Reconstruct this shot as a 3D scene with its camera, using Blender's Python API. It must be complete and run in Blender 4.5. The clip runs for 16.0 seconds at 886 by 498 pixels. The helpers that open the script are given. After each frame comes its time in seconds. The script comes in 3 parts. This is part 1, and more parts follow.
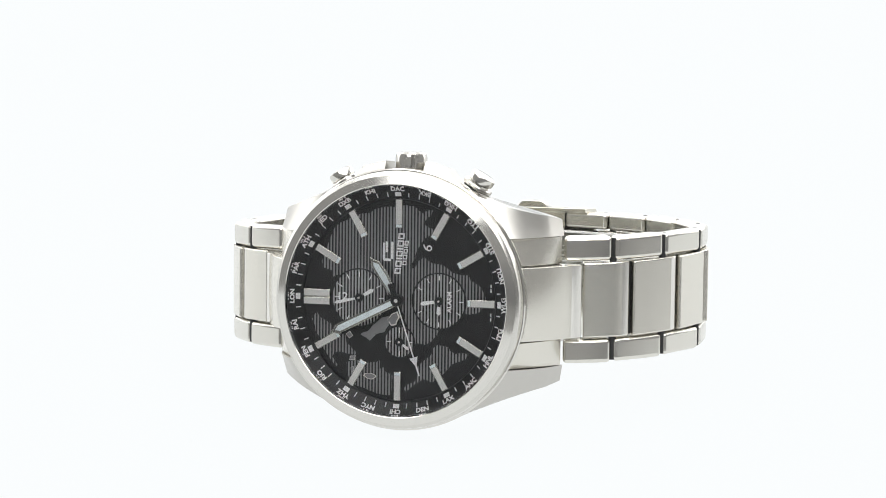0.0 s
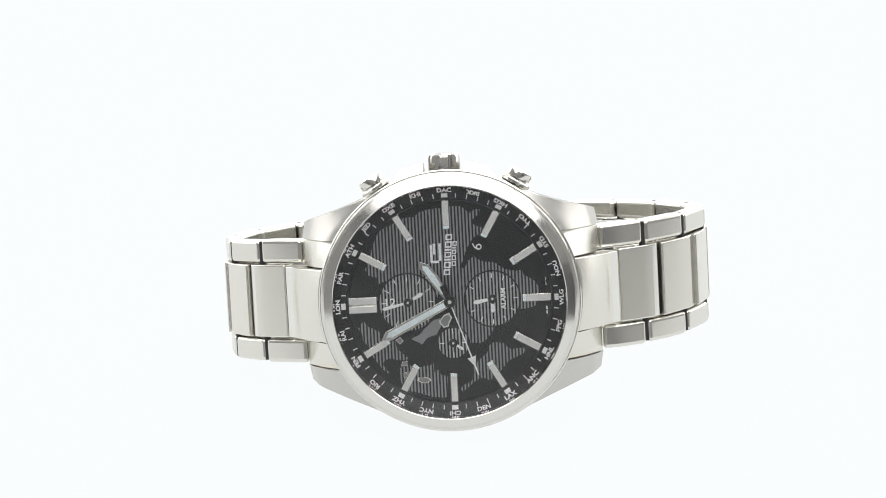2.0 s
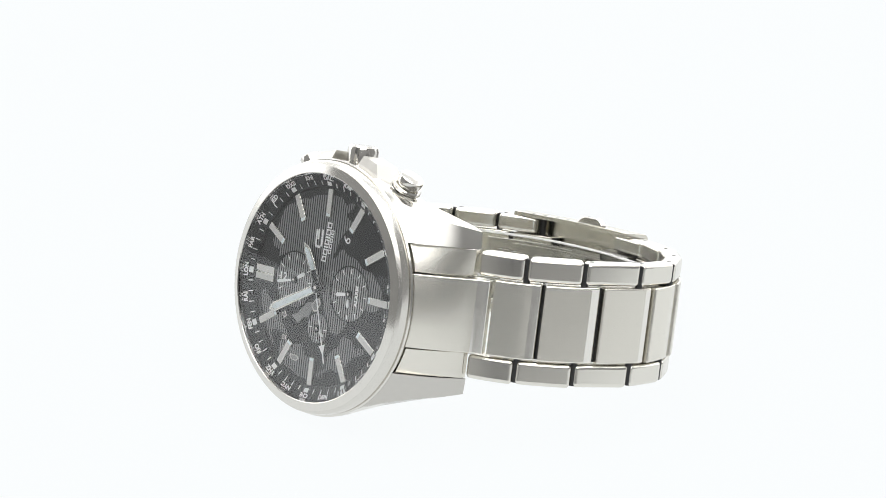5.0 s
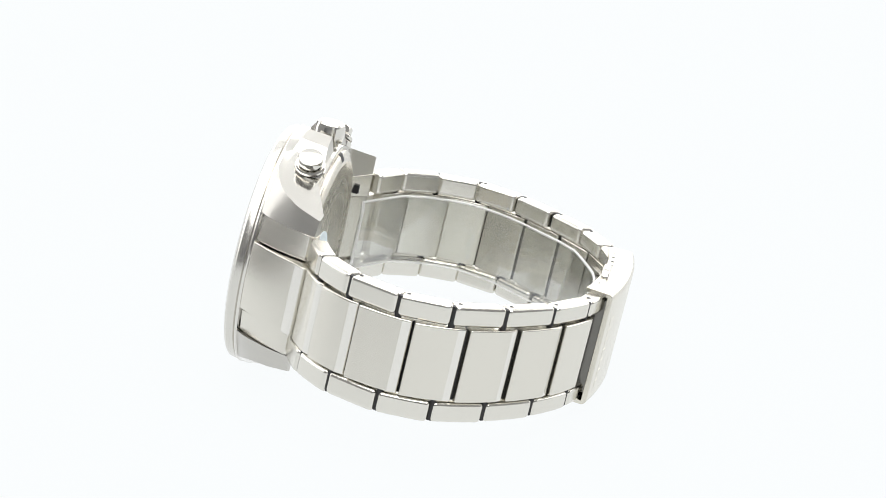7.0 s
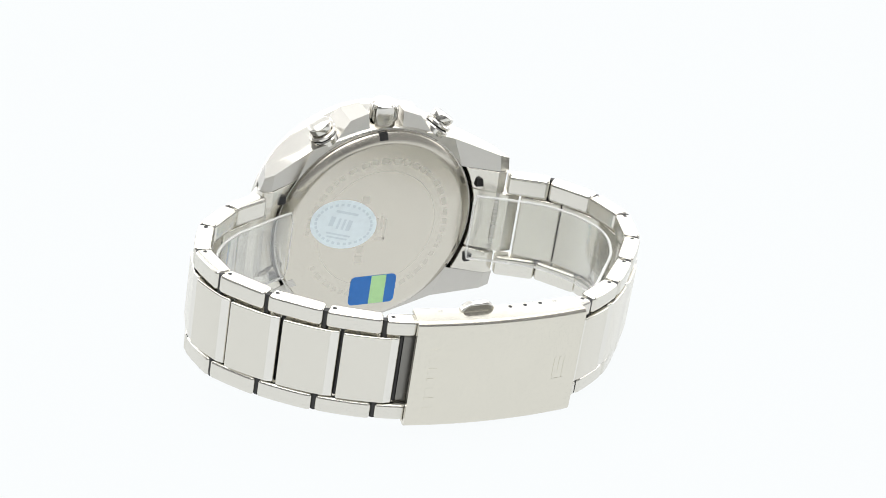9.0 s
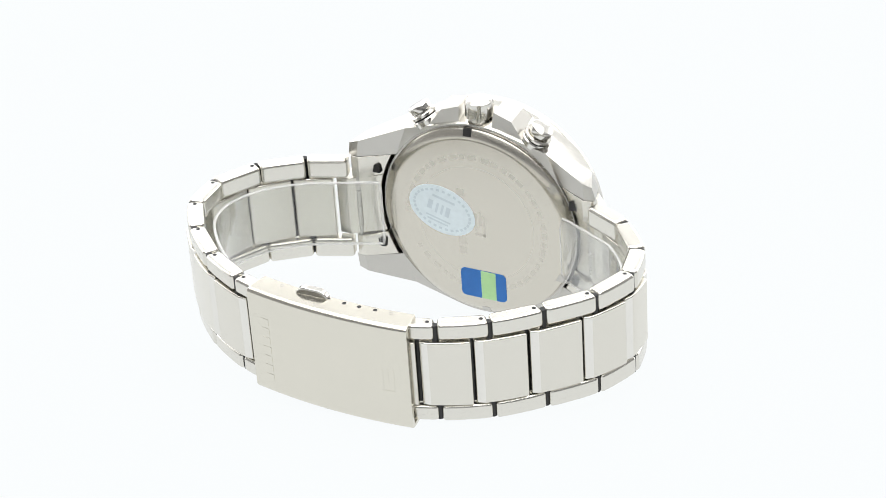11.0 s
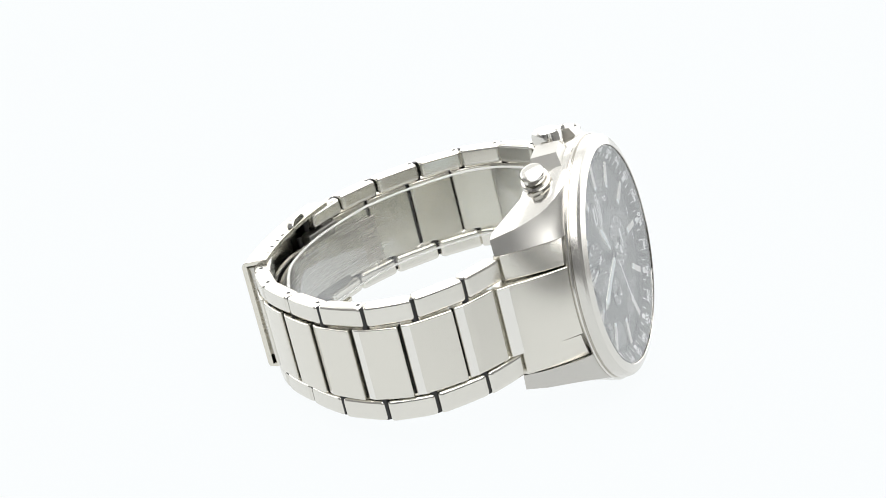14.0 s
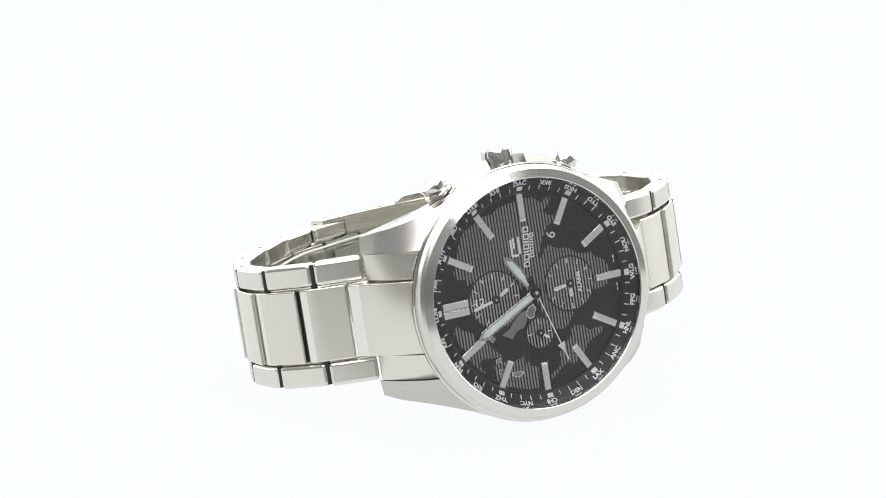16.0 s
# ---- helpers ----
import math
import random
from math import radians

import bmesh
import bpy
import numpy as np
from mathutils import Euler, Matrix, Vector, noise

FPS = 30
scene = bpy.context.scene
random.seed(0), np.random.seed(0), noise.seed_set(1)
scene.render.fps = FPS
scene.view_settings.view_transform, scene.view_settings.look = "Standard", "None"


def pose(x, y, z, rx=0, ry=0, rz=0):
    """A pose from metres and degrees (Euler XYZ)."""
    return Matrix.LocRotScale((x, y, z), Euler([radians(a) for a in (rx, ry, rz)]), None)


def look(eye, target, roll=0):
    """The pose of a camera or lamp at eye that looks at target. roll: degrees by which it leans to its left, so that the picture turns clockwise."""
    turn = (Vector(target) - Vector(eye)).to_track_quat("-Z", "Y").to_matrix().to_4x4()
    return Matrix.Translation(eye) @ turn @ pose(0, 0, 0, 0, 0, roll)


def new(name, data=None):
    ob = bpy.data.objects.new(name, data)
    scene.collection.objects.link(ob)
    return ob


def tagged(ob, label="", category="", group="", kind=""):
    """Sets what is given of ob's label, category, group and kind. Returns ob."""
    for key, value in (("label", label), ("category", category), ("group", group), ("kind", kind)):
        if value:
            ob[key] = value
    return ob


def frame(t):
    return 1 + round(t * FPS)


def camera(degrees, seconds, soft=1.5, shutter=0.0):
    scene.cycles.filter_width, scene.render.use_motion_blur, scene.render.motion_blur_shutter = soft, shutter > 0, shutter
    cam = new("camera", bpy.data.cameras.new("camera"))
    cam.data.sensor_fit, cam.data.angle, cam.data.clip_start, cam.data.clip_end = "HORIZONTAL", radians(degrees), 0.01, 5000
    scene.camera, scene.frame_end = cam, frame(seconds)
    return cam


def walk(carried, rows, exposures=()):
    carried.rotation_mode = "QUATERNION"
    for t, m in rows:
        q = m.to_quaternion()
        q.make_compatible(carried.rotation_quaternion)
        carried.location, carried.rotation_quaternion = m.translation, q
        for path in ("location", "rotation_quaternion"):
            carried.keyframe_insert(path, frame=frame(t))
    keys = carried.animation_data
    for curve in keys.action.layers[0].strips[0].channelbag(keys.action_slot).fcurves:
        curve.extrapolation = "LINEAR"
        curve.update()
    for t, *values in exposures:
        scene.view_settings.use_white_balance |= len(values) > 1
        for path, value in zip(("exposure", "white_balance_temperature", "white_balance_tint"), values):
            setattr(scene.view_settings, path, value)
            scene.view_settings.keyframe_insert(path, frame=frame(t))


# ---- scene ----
# The watch is laid out in millimetres round the dial's centre: x from 12 to 6 o'clock, z towards 3 o'clock, y towards the case back.
MM = 0.001
RISE = 22.0            # height of the dial's centre over the table when the watch lies on its side
TILT, LEAN = -12.896, -3.242
OFFSET = (3.085, -30.723, 0.807)

# ---------------------------------------------------------------- camera
cam = camera(21.354, 16.0, soft=0.55)
DIST, DOWN = 0.42195, radians(18.038)
EYE = Vector((0, -DIST * math.cos(DOWN), DIST * math.sin(DOWN) + RISE * MM))
AIM = Vector((DIST * math.sin(radians(0.078)), 0, RISE * MM))
CAMERA_POSE = look(EYE, AIM, -0.373)
walk(cam, [(0.0, CAMERA_POSE), (16.0, CAMERA_POSE)])

# degrees by which the watch has turned on the table
TURNS = [(0, 19.01), (0.5, 12.62), (1, 7.07), (1.5, 3.24), (2, 2.73), (2.5, 6.37), (3, 11.71), (3.2, 14.08), (3.7, 21), (4.25, 30.4), (4.8,
         42.4), (5.3, 54.7), (5.5, 59.94), (6, 73.49), (6.5, 86.41), (7, 100.35), (7.5, 113.27), (8, 127.38), (8.5, 140.37), (8.7,
         145.91), (9.4, 164.65), (10.1, 183.4), (10.8, 202.13), (11, 207.58), (11.5, 220.53), (12, 234.55), (12.5, 247.62), (13,
         261.19), (13.5, 274.12), (14, 287.97), (14.5, 300.93), (15, 314.18), (15.5, 324.86), (16, 334.82)]


# ---------------------------------------------------------------- materials
def node_material(name):
    m = bpy.data.materials.new(name)
    m.use_nodes = True
    nt = m.node_tree
    nt.nodes.clear()
    out = nt.nodes.new("ShaderNodeOutputMaterial")
    return m, nt, out


def principled(nt, out, colour, rough, metal=0.0):
    b = nt.nodes.new("ShaderNodeBsdfPrincipled")
    b.inputs["Base Color"].default_value = (*colour, 1)
    b.inputs["Roughness"].default_value = rough
    b.inputs["Metallic"].default_value = metal
    nt.links.new(b.outputs[0], out.inputs[0])
    return b


def scaled_noise(nt, scale, detail=3.0):
    tc = nt.nodes.new("ShaderNodeTexCoord")
    mp = nt.nodes.new("ShaderNodeMapping")
    mp.inputs["Scale"].default_value = scale
    nt.links.new(tc.outputs["Object"], mp.inputs["Vector"])
    nz = nt.nodes.new("ShaderNodeTexNoise")
    nz.inputs["Scale"].default_value = 1.0
    nz.inputs["Detail"].default_value = detail
    nt.links.new(mp.outputs[0], nz.inputs["Vector"])
    return nz.outputs["Fac"]


def ramp(nt, fac, stops):
    r = nt.nodes.new("ShaderNodeValToRGB")
    while len(r.color_ramp.elements) < len(stops):
        r.color_ramp.elements.new(0.5)
    for e, (pos, col) in zip(r.color_ramp.elements, stops):
        e.position, e.color = pos, (*col, 1)
    nt.links.new(fac, r.inputs[0])
    return r.outputs[0]


def steel(name, colour, rough, grain, bump=0.0, spread=0.08, brushed=0.0, streak=0.015):
    """Steel with a fine directional grain, soft smudges and a little wear in its gloss."""
    m, nt, out = node_material(name)
    b = principled(nt, out, colour, rough, 1.0)
    fine = scaled_noise(nt, grain, 4.0)
    wide = scaled_noise(nt, (180, 180, 180), 3.0)
    mix = nt.nodes.new("ShaderNodeMath")
    mix.operation = "MULTIPLY_ADD"
    nt.links.new(fine, mix.inputs[0])
    mix.inputs[1].default_value = 0.6
    half = nt.nodes.new("ShaderNodeMath")
    half.operation = "MULTIPLY"
    nt.links.new(wide, half.inputs[0])
    half.inputs[1].default_value = 0.4
    nt.links.new(half.outputs[0], mix.inputs[2])
    rr = nt.nodes.new("ShaderNodeMapRange")
    rr.inputs["From Min"].default_value, rr.inputs["From Max"].default_value = 0.3, 0.7
    rr.inputs["To Min"].default_value, rr.inputs["To Max"].default_value = max(rough - spread, 0.02), rough + spread
    nt.links.new(mix.outputs[0], rr.inputs[0])
    nt.links.new(rr.outputs[0], b.inputs["Roughness"])
    lo, hi = [c * (1 - streak) for c in colour], [min(c * (1 + streak), 1) for c in colour]
    nt.links.new(ramp(nt, mix.outputs[0], [(0.32, lo), (0.68, hi)]), b.inputs["Base Color"])
    if brushed:
        # grain that runs round the bracelet spreads the highlights across it
        up = nt.nodes.new("ShaderNodeCombineXYZ")
        up.inputs[2].default_value = 1.0
        nt.links.new(up.outputs[0], b.inputs["Tangent"])
        b.inputs["Anisotropic"].default_value = brushed
    if bump:
        bp = nt.nodes.new("ShaderNodeBump")
        bp.inputs["Strength"].default_value, bp.inputs["Distance"].default_value = bump, 0.00002
        nt.links.new(fine, bp.inputs["Height"])
        nt.links.new(bp.outputs[0], b.inputs["Normal"])
    return m


def plain(name, colour, rough, metal=0.0, grain=900):
    m, nt, out = node_material(name)
    b = principled(nt, out, colour, rough, metal)
    nz = scaled_noise(nt, (grain, grain, grain))
    nt.links.new(ramp(nt, nz, [(0.3, [c * 0.96 for c in colour]), (0.7, [min(1, c * 1.03) for c in colour])]), b.inputs["Base Color"])
    return m


def clear(name, tint, ior, rough=0.0):
    """A clear solid that bends and mirrors light."""
    m, nt, out = node_material(name)
    gl = nt.nodes.new("ShaderNodeBsdfGlass")
    gl.inputs["Color"].default_value = (*tint, 1)
    gl.inputs["Roughness"].default_value = rough
    gl.inputs["IOR"].default_value = ior
    nt.links.new(gl.outputs[0], out.inputs[0])
    return m


def clear_film(name, tint):
    """Thin clear plastic: straight see-through with gloss that grows towards its edges."""
    m, nt, out = node_material(name)
    tr = nt.nodes.new("ShaderNodeBsdfTransparent")
    tr.inputs[0].default_value = (*tint, 1)
    gl = nt.nodes.new("ShaderNodeBsdfGlossy")
    gl.inputs["Roughness"].default_value = 0.06
    lw = nt.nodes.new("ShaderNodeLayerWeight")
    lw.inputs["Blend"].default_value = 0.2
    mx = nt.nodes.new("ShaderNodeMixShader")
    nt.links.new(lw.outputs["Facing"], mx.inputs[0])
    nt.links.new(tr.outputs[0], mx.inputs[1])
    nt.links.new(gl.outputs[0], mx.inputs[2])
    nt.links.new(mx.outputs[0], out.inputs[0])
    return m


def frosted(name, share):
    """The cut edge of clear plastic: milky and glossy, half see-through."""
    m, nt, out = node_material(name)
    tr = nt.nodes.new("ShaderNodeBsdfTransparent")
    b = principled(nt, out, (0.92, 0.92, 0.90), 0.15)
    mx = nt.nodes.new("ShaderNodeMixShader")
    mx.inputs[0].default_value = share
    nt.links.new(tr.outputs[0], mx.inputs[1])
    nt.links.new(b.outputs[0], mx.inputs[2])
    nt.links.new(mx.outputs[0], out.inputs[0])
    return m


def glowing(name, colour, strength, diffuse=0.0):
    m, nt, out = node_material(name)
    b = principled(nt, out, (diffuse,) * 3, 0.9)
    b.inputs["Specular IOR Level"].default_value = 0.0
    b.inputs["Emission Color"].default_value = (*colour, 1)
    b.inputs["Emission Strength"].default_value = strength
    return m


def striped(name, dark, light, pitch):
    """Fine engraved lines that run from 3 to 9 o'clock."""
    m, nt, out = node_material(name)
    b = principled(nt, out, light, 0.42, 0.35)
    tc = nt.nodes.new("ShaderNodeTexCoord")
    sp = nt.nodes.new("ShaderNodeSeparateXYZ")
    nt.links.new(tc.outputs["Object"], sp.inputs[0])
    mu = nt.nodes.new("ShaderNodeMath")
    mu.operation = "MULTIPLY"
    mu.inputs[1].default_value = 2 * math.pi / (pitch * MM)
    nt.links.new(sp.outputs["X"], mu.inputs[0])
    si = nt.nodes.new("ShaderNodeMath")
    si.operation = "SINE"
    nt.links.new(mu.outputs[0], si.inputs[0])
    mr = nt.nodes.new("ShaderNodeMapRange")
    mr.inputs["From Min"].default_value, mr.inputs["From Max"].default_value = -1, 1
    nt.links.new(si.outputs[0], mr.inputs[0])
    nt.links.new(ramp(nt, mr.outputs[0], [(0.38, dark), (0.62, light)]), b.inputs["Base Color"])
    return m


BRUSHED = steel("brushed_steel", (0.72, 0.70, 0.64), 0.26, (12, 12, 2600), 0.0, 0.008, 0.6, 0.008)
SIDE_STEEL = steel("side_link_steel", (0.72, 0.703, 0.65), 0.22, (12, 12, 2600), 0.0, 0.01, 0.0, 0.006)
SATIN = steel("satin_steel", (0.55, 0.537, 0.505), 0.32, (1500, 60, 1500), 0.0, 0.03)
CLASP_STEEL = steel("satin_clasp_steel", (0.71, 0.685, 0.61), 0.22, (1500, 60, 1500), 0.0, 0.03)
POLISHED = steel("polished_steel", (0.69, 0.675, 0.635), 0.13, (700, 700, 700), 0.0, 0.03)
# Polished steel, lightened so the bevels' bright glint is in the colour.
BRIGHT_BEVEL = steel("brightened_bevel_steel", (0.77, 0.755, 0.715), 0.17, (700, 700, 700), 0.0, 0.03)
BACK_STEEL = steel("case_back_steel", (0.64, 0.612, 0.545), 0.25, (3000, 300, 600), 0.0, 0.02)
BEZEL = steel("satin_bezel_steel", (0.66, 0.645, 0.605), 0.24, (2500, 200, 2500), 0.04, 0.04)
ENGRAVED = steel("engraved_steel", (0.61, 0.583, 0.518), 0.32, (900, 900, 900), 0.0, 0.03)
INNER = steel("inner_link_steel", (0.56, 0.545, 0.51), 0.27, (12, 12, 2600), 0.0, 0.01, 0.4, 0.008)
# Steel darkened to paint the shade in the hollow under the clasp.
HOLLOW_SHADE = steel("hollow_shade_steel", (0.22, 0.215, 0.20), 0.35, (12, 12, 2600), 0.0, 0.03)
# Near-black stand-in for the shade in holes, slots and gaps.
RECESS_SHADE = steel("recess_shade", (0.06, 0.06, 0.06), 0.5, (500, 500, 500))
DIAL_BLACK = plain("matt_black_dial", (0.006, 0.006, 0.007), 0.4)
RING_BLACK = plain("black_chapter_ring", (0.005, 0.005, 0.006), 0.45)
LAND = striped("lined_dark_grey", (0.022, 0.022, 0.024), (0.30, 0.30, 0.305), 0.56)
SUBLAND = striped("lined_grey_subdial", (0.006, 0.006, 0.007), (0.42, 0.42, 0.425), 0.56)
PRINT = plain("white_print", (0.93, 0.93, 0.93), 0.5)
LUME = plain("pale_luminous_fill", (0.86, 0.92, 0.94), 0.6)
MARKER = steel("marker_steel", (0.80, 0.78, 0.76), 0.58, (4000, 400, 400), 0.05)
ISLAND = plain("silver_grey_relief", (0.27, 0.27, 0.275), 0.4, 0.3)
GLASS = clear("mineral_glass", (0.99, 0.995, 0.995), 1.56)
PLASTIC = clear_film("clear_plastic", (0.975, 0.978, 0.97))
FROST = frosted("frosted_plastic_edge", 0.4)
BLUE = plain("blue_sticker", (0.012, 0.145, 0.48), 0.35)
GREEN = plain("green_sticker", (0.42, 0.70, 0.33), 0.35)
PALE = plain("pale_blue_sticker", (0.80, 0.90, 0.94), 0.45)
PALE_PRINT = plain("grey_blue_print", (0.66, 0.76, 0.81), 0.5)
# The table glows by itself, which washes out the contact shadow.
TABLE = glowing("glowing_white_table", (0.968, 0.992, 1.0), 0.97, 0.012)
# Tent fabrics glow by themselves; the front copy only glows less.
TENT = glowing("tent_glow", (1.0, 0.995, 0.98), 0.6, 0.4)
SIDE_GLOW = glowing("side_panel_glow", (1.0, 0.995, 0.985), 1.8, 0.3)
TENT_FRONT = glowing("dim_tent_glow", (1.0, 0.995, 0.98), 0.2, 0.1)
TENT_BACK = glowing("back_tent_glow", (1.0, 1.0, 0.995), 1.7, 0.3)
TENT_TOP = glowing("ceiling_panel_glow", (1.0, 1.0, 1.0), 3.1, 0.3)
ROOM = plain("grey_surround_paint", (0.19, 0.19, 0.193), 0.8, 0.0, 8)


# ---------------------------------------------------------------- mesh helpers
def finish(bm, angle=32.0):
    bmesh.ops.recalc_face_normals(bm, faces=bm.faces)
    for f in bm.faces:
        f.smooth = True
    for e in bm.edges:
        e.smooth = not (len(e.link_faces) == 2 and e.calc_face_angle(0) > radians(angle))


LOCAL = Matrix.Translation(Vector(OFFSET) * MM + Vector((0, 0, RISE * MM))) @ pose(0, 0, 0, TILT, 0, 0) @ pose(0, 0, 0, 0, LEAN, 0)


def part(name, bm, material, parent, label="", bevel=0.0, angle=32.0):
    """Links a mesh given in millimetres of the watch's own space as one object under a thing or a part."""
    finish(bm, angle)
    bmesh.ops.scale(bm, vec=(MM,) * 3, verts=bm.verts)
    me = bpy.data.meshes.new(name)
    bm.to_mesh(me)
    bm.free()
    me.materials.append(material)
    ob = new(name, me)
    ob.parent = parent
    if parent.type == "EMPTY":
        ob.matrix_basis = LOCAL
    if bevel:
        md = ob.modifiers.new("edge", "BEVEL")
        md.width, md.segments, md.limit_method, md.angle_limit = bevel * MM, 4 if bevel > 0.5 else 3 if bevel > 0.2 else 2, "ANGLE", radians(24)
        md.harden_normals = True
    if label:
        tagged(ob, label)
    return ob


def sweep(rings, closed=True, caps=True, bm=None):
    """Joins rings of equally many points; closed: each ring is a loop; caps: fills both ends."""
    bm = bm or bmesh.new()
    vs = [[bm.verts.new(p) for p in ring] for ring in rings]
    n = len(rings[0])
    for a, b in zip(vs, vs[1:]):
        for i in range(n if closed else n - 1):
            j = (i + 1) % n
            bm.faces.new((a[i], a[j], b[j], b[i]))
    if caps and closed:
        bm.faces.new(vs[0])
        bm.faces.new(vs[-1])
    return bm


def turned(profile, seg=96, centre=(0, 0), bm=None):
    """A body turned round the y axis, from a closed profile of (radius, y)."""
    bm = bm or bmesh.new()
    vs = []
    for r, y in profile:
        if r < 1e-6:
            vs.append([bm.verts.new((centre[0], y, centre[1]))])
        else:
            vs.append([bm.verts.new((centre[0] + r * math.cos(2 * math.pi * k / seg), y, centre[1] + r * math.sin(2 * math.pi * k / seg))) for k in range(seg)])
    n = len(profile)
    for i in range(n):
        a, b = vs[i], vs[(i + 1) % n]
        if len(a) == 1 and len(b) == 1:
            continue
        for k in range(seg):
            j = (k + 1) % seg
            quad = [a[k % len(a)], a[j % len(a)], b[j % len(b)], b[k % len(b)]]
            quad = list(dict.fromkeys(quad))
            bm.faces.new(quad)
    return bm


def plate(outline, y0, y1, bm=None):
    """An outline of (x, z), extruded from y0 to y1."""
    return sweep([[(x, y0, z) for x, z in outline], [(x, y1, z) for x, z in outline]], bm=bm)


def slab(outline, z0, z1, bm=None):
    """An outline of (x, y), extruded from z0 to z1."""
    return sweep([[(x, y, z0) for x, y in outline], [(x, y, z1) for x, y in outline]], bm=bm)


def turn_verts(bm, verts, degrees, axis="Y", centre=(0, 0, 0)):
    bmesh.ops.rotate(bm, verts=verts, cent=centre, matrix=Matrix.Rotation(radians(degrees), 3, axis))


def rectangle(x, z, w, h, angle=0.0):
    """Corners of a bar w by h round (x, z), its length w turned by angle degrees from +x towards +z."""
    c, s = math.cos(radians(angle)), math.sin(radians(angle))
    return [(x + c * a - s * b, z + s * a + c * b) for a, b in ((-w / 2, -h / 2), (w / 2, -h / 2), (w / 2, h / 2), (-w / 2, h / 2))]


def lettering(text, size, x, z, y, up, bold=0.0, wide=1.0):
    """Flat raised letters, centred at (x, z); up: the direction of their tops, in degrees from +x towards +z."""
    cu = bpy.data.curves.new("lettering", "FONT")
    cu.body, cu.size, cu.align_x, cu.align_y, cu.offset, cu.extrude = text, size, "CENTER", "CENTER", bold, 0.015
    cu.resolution_u = 3
    ob = bpy.data.objects.new("lettering", cu)
    scene.collection.objects.link(ob)
    bpy.context.view_layer.update()
    me = bpy.data.meshes.new_from_object(ob.evaluated_get(bpy.context.evaluated_depsgraph_get()))
    bpy.data.objects.remove(ob)
    bm = bmesh.new()
    bm.from_mesh(me)
    bpy.data.meshes.remove(me)
    c, s = math.cos(radians(up)), math.sin(radians(up))
    for v in bm.verts:
        a, b, h = v.co
        a *= wide
        v.co = (x + a * s + b * c, y - h, z - a * c + b * s)
    return bm


# ---------------------------------------------------------------- studio
def structure(name, bm, material, label):
    me = bpy.data.meshes.new(name)
    bmesh.ops.recalc_face_normals(bm, faces=bm.faces)
    bm.to_mesh(me)
    bm.free()
    me.materials.append(material)
    return tagged(new(name, me), label, kind="structure")


def block(x0, x1, y0, y1, z0, z1, bm=None):
    return sweep([[(x0, y0, z), (x1, y0, z), (x1, y1, z), (x0, y1, z)] for z in (z0, z1)], bm=bm)


def build_studio():
    structure("ground", block(-1.0, 1.0, -0.62, 1.2, -0.02, 0.0), TABLE, "seamless white shooting table that glows, so no shadow shows")
    # Unseen tent walls, added to light the steel and fill its reflections.
    for name, x in (("wall_west", -1.02), ("wall_east", 1.0)):
        structure(name, block(x, x + 0.02, 0.2, 1.2, -0.02, 1.1), TENT, "unseen glowing white tent wall, added for light")
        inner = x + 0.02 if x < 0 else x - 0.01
        # Unseen bright panel, added for gradients over the curved metal.
        structure(name + "_glow_panel", block(inner, inner + 0.01, 0.26, 1.05, 0.1, 0.85), SIDE_GLOW, "unseen bright glowing panel added on the tent wall")
        structure(name + "_front", block(x, x + 0.02, -0.62, 0.2, -0.02, 1.1), TENT_FRONT, "unseen, dimly glowing front panel of the added light tent")
    structure("wall_north", block(-1.02, 1.02, 1.2, 1.22, -0.02, 1.1), TENT_BACK, "unseen, brightly glowing back wall of the added light tent")
    bm = block(-1.02, -0.62, -0.64, -0.62, -0.02, 0.45)
    block(0.62, 1.02, -0.64, -0.62, -0.02, 0.45, bm)
    block(-0.62, 0.62, -0.64, -0.62, 0.26, 0.45, bm)
    structure("wall_south", bm, TENT_FRONT, "unseen, dimly glowing front of the added light tent with an opening")
    # Unseen lip, added so the crystal's lower half mirrors something paler.
    structure("reflection_lip", block(-0.2, 0.2, -0.615, -0.605, 0.0, 0.095), TENT_FRONT, "unseen low lip added at the table's front for the crystal to mirror")
    structure("ceiling", block(-1.02, 1.02, -1.4, 1.22, 1.1, 1.12), TENT, "unseen glowing white ceiling of the added light tent")
    # Unseen bright panel, added to light the top faces and the dial.
    structure("ceiling_glow_panel", block(-0.85, 0.85, -1.38, 0.5, 1.085, 1.099), TENT_TOP, "unseen bright glowing panel added under the tent ceiling")
    # Unseen surround, added as the dark that steel and crystal mirror.
    structure("wall_room", block(-1.1, 1.1, -1.44, -1.42, -0.5, 1.2), ROOM, "unseen grey wall added behind the tent opening")
    bm = block(-1.1, -1.05, -1.42, -0.64, -0.5, 1.2)
    block(1.05, 1.1, -1.42, -0.64, -0.5, 1.2, bm)
    block(-1.05, 1.05, -1.42, -0.64, 1.15, 1.2, bm)
    block(-1.05, 1.05, -1.42, -0.64, -0.5, -0.48, bm)
    structure("wall_passage", bm, ROOM, "unseen grey surround added behind the tent opening")


world = bpy.data.worlds.new("studio")
world.use_nodes = True
world.node_tree.nodes["Background"].inputs[0].default_value = (1, 1, 1, 1)
world.node_tree.nodes["Background"].inputs[1].default_value = 0.3
scene.world = world
build_studio()

# ---------------------------------------------------------------- the watch
watch = tagged(new("wristwatch"), "stainless steel wristwatch with black world map dial lying on its side", "wristwatch")


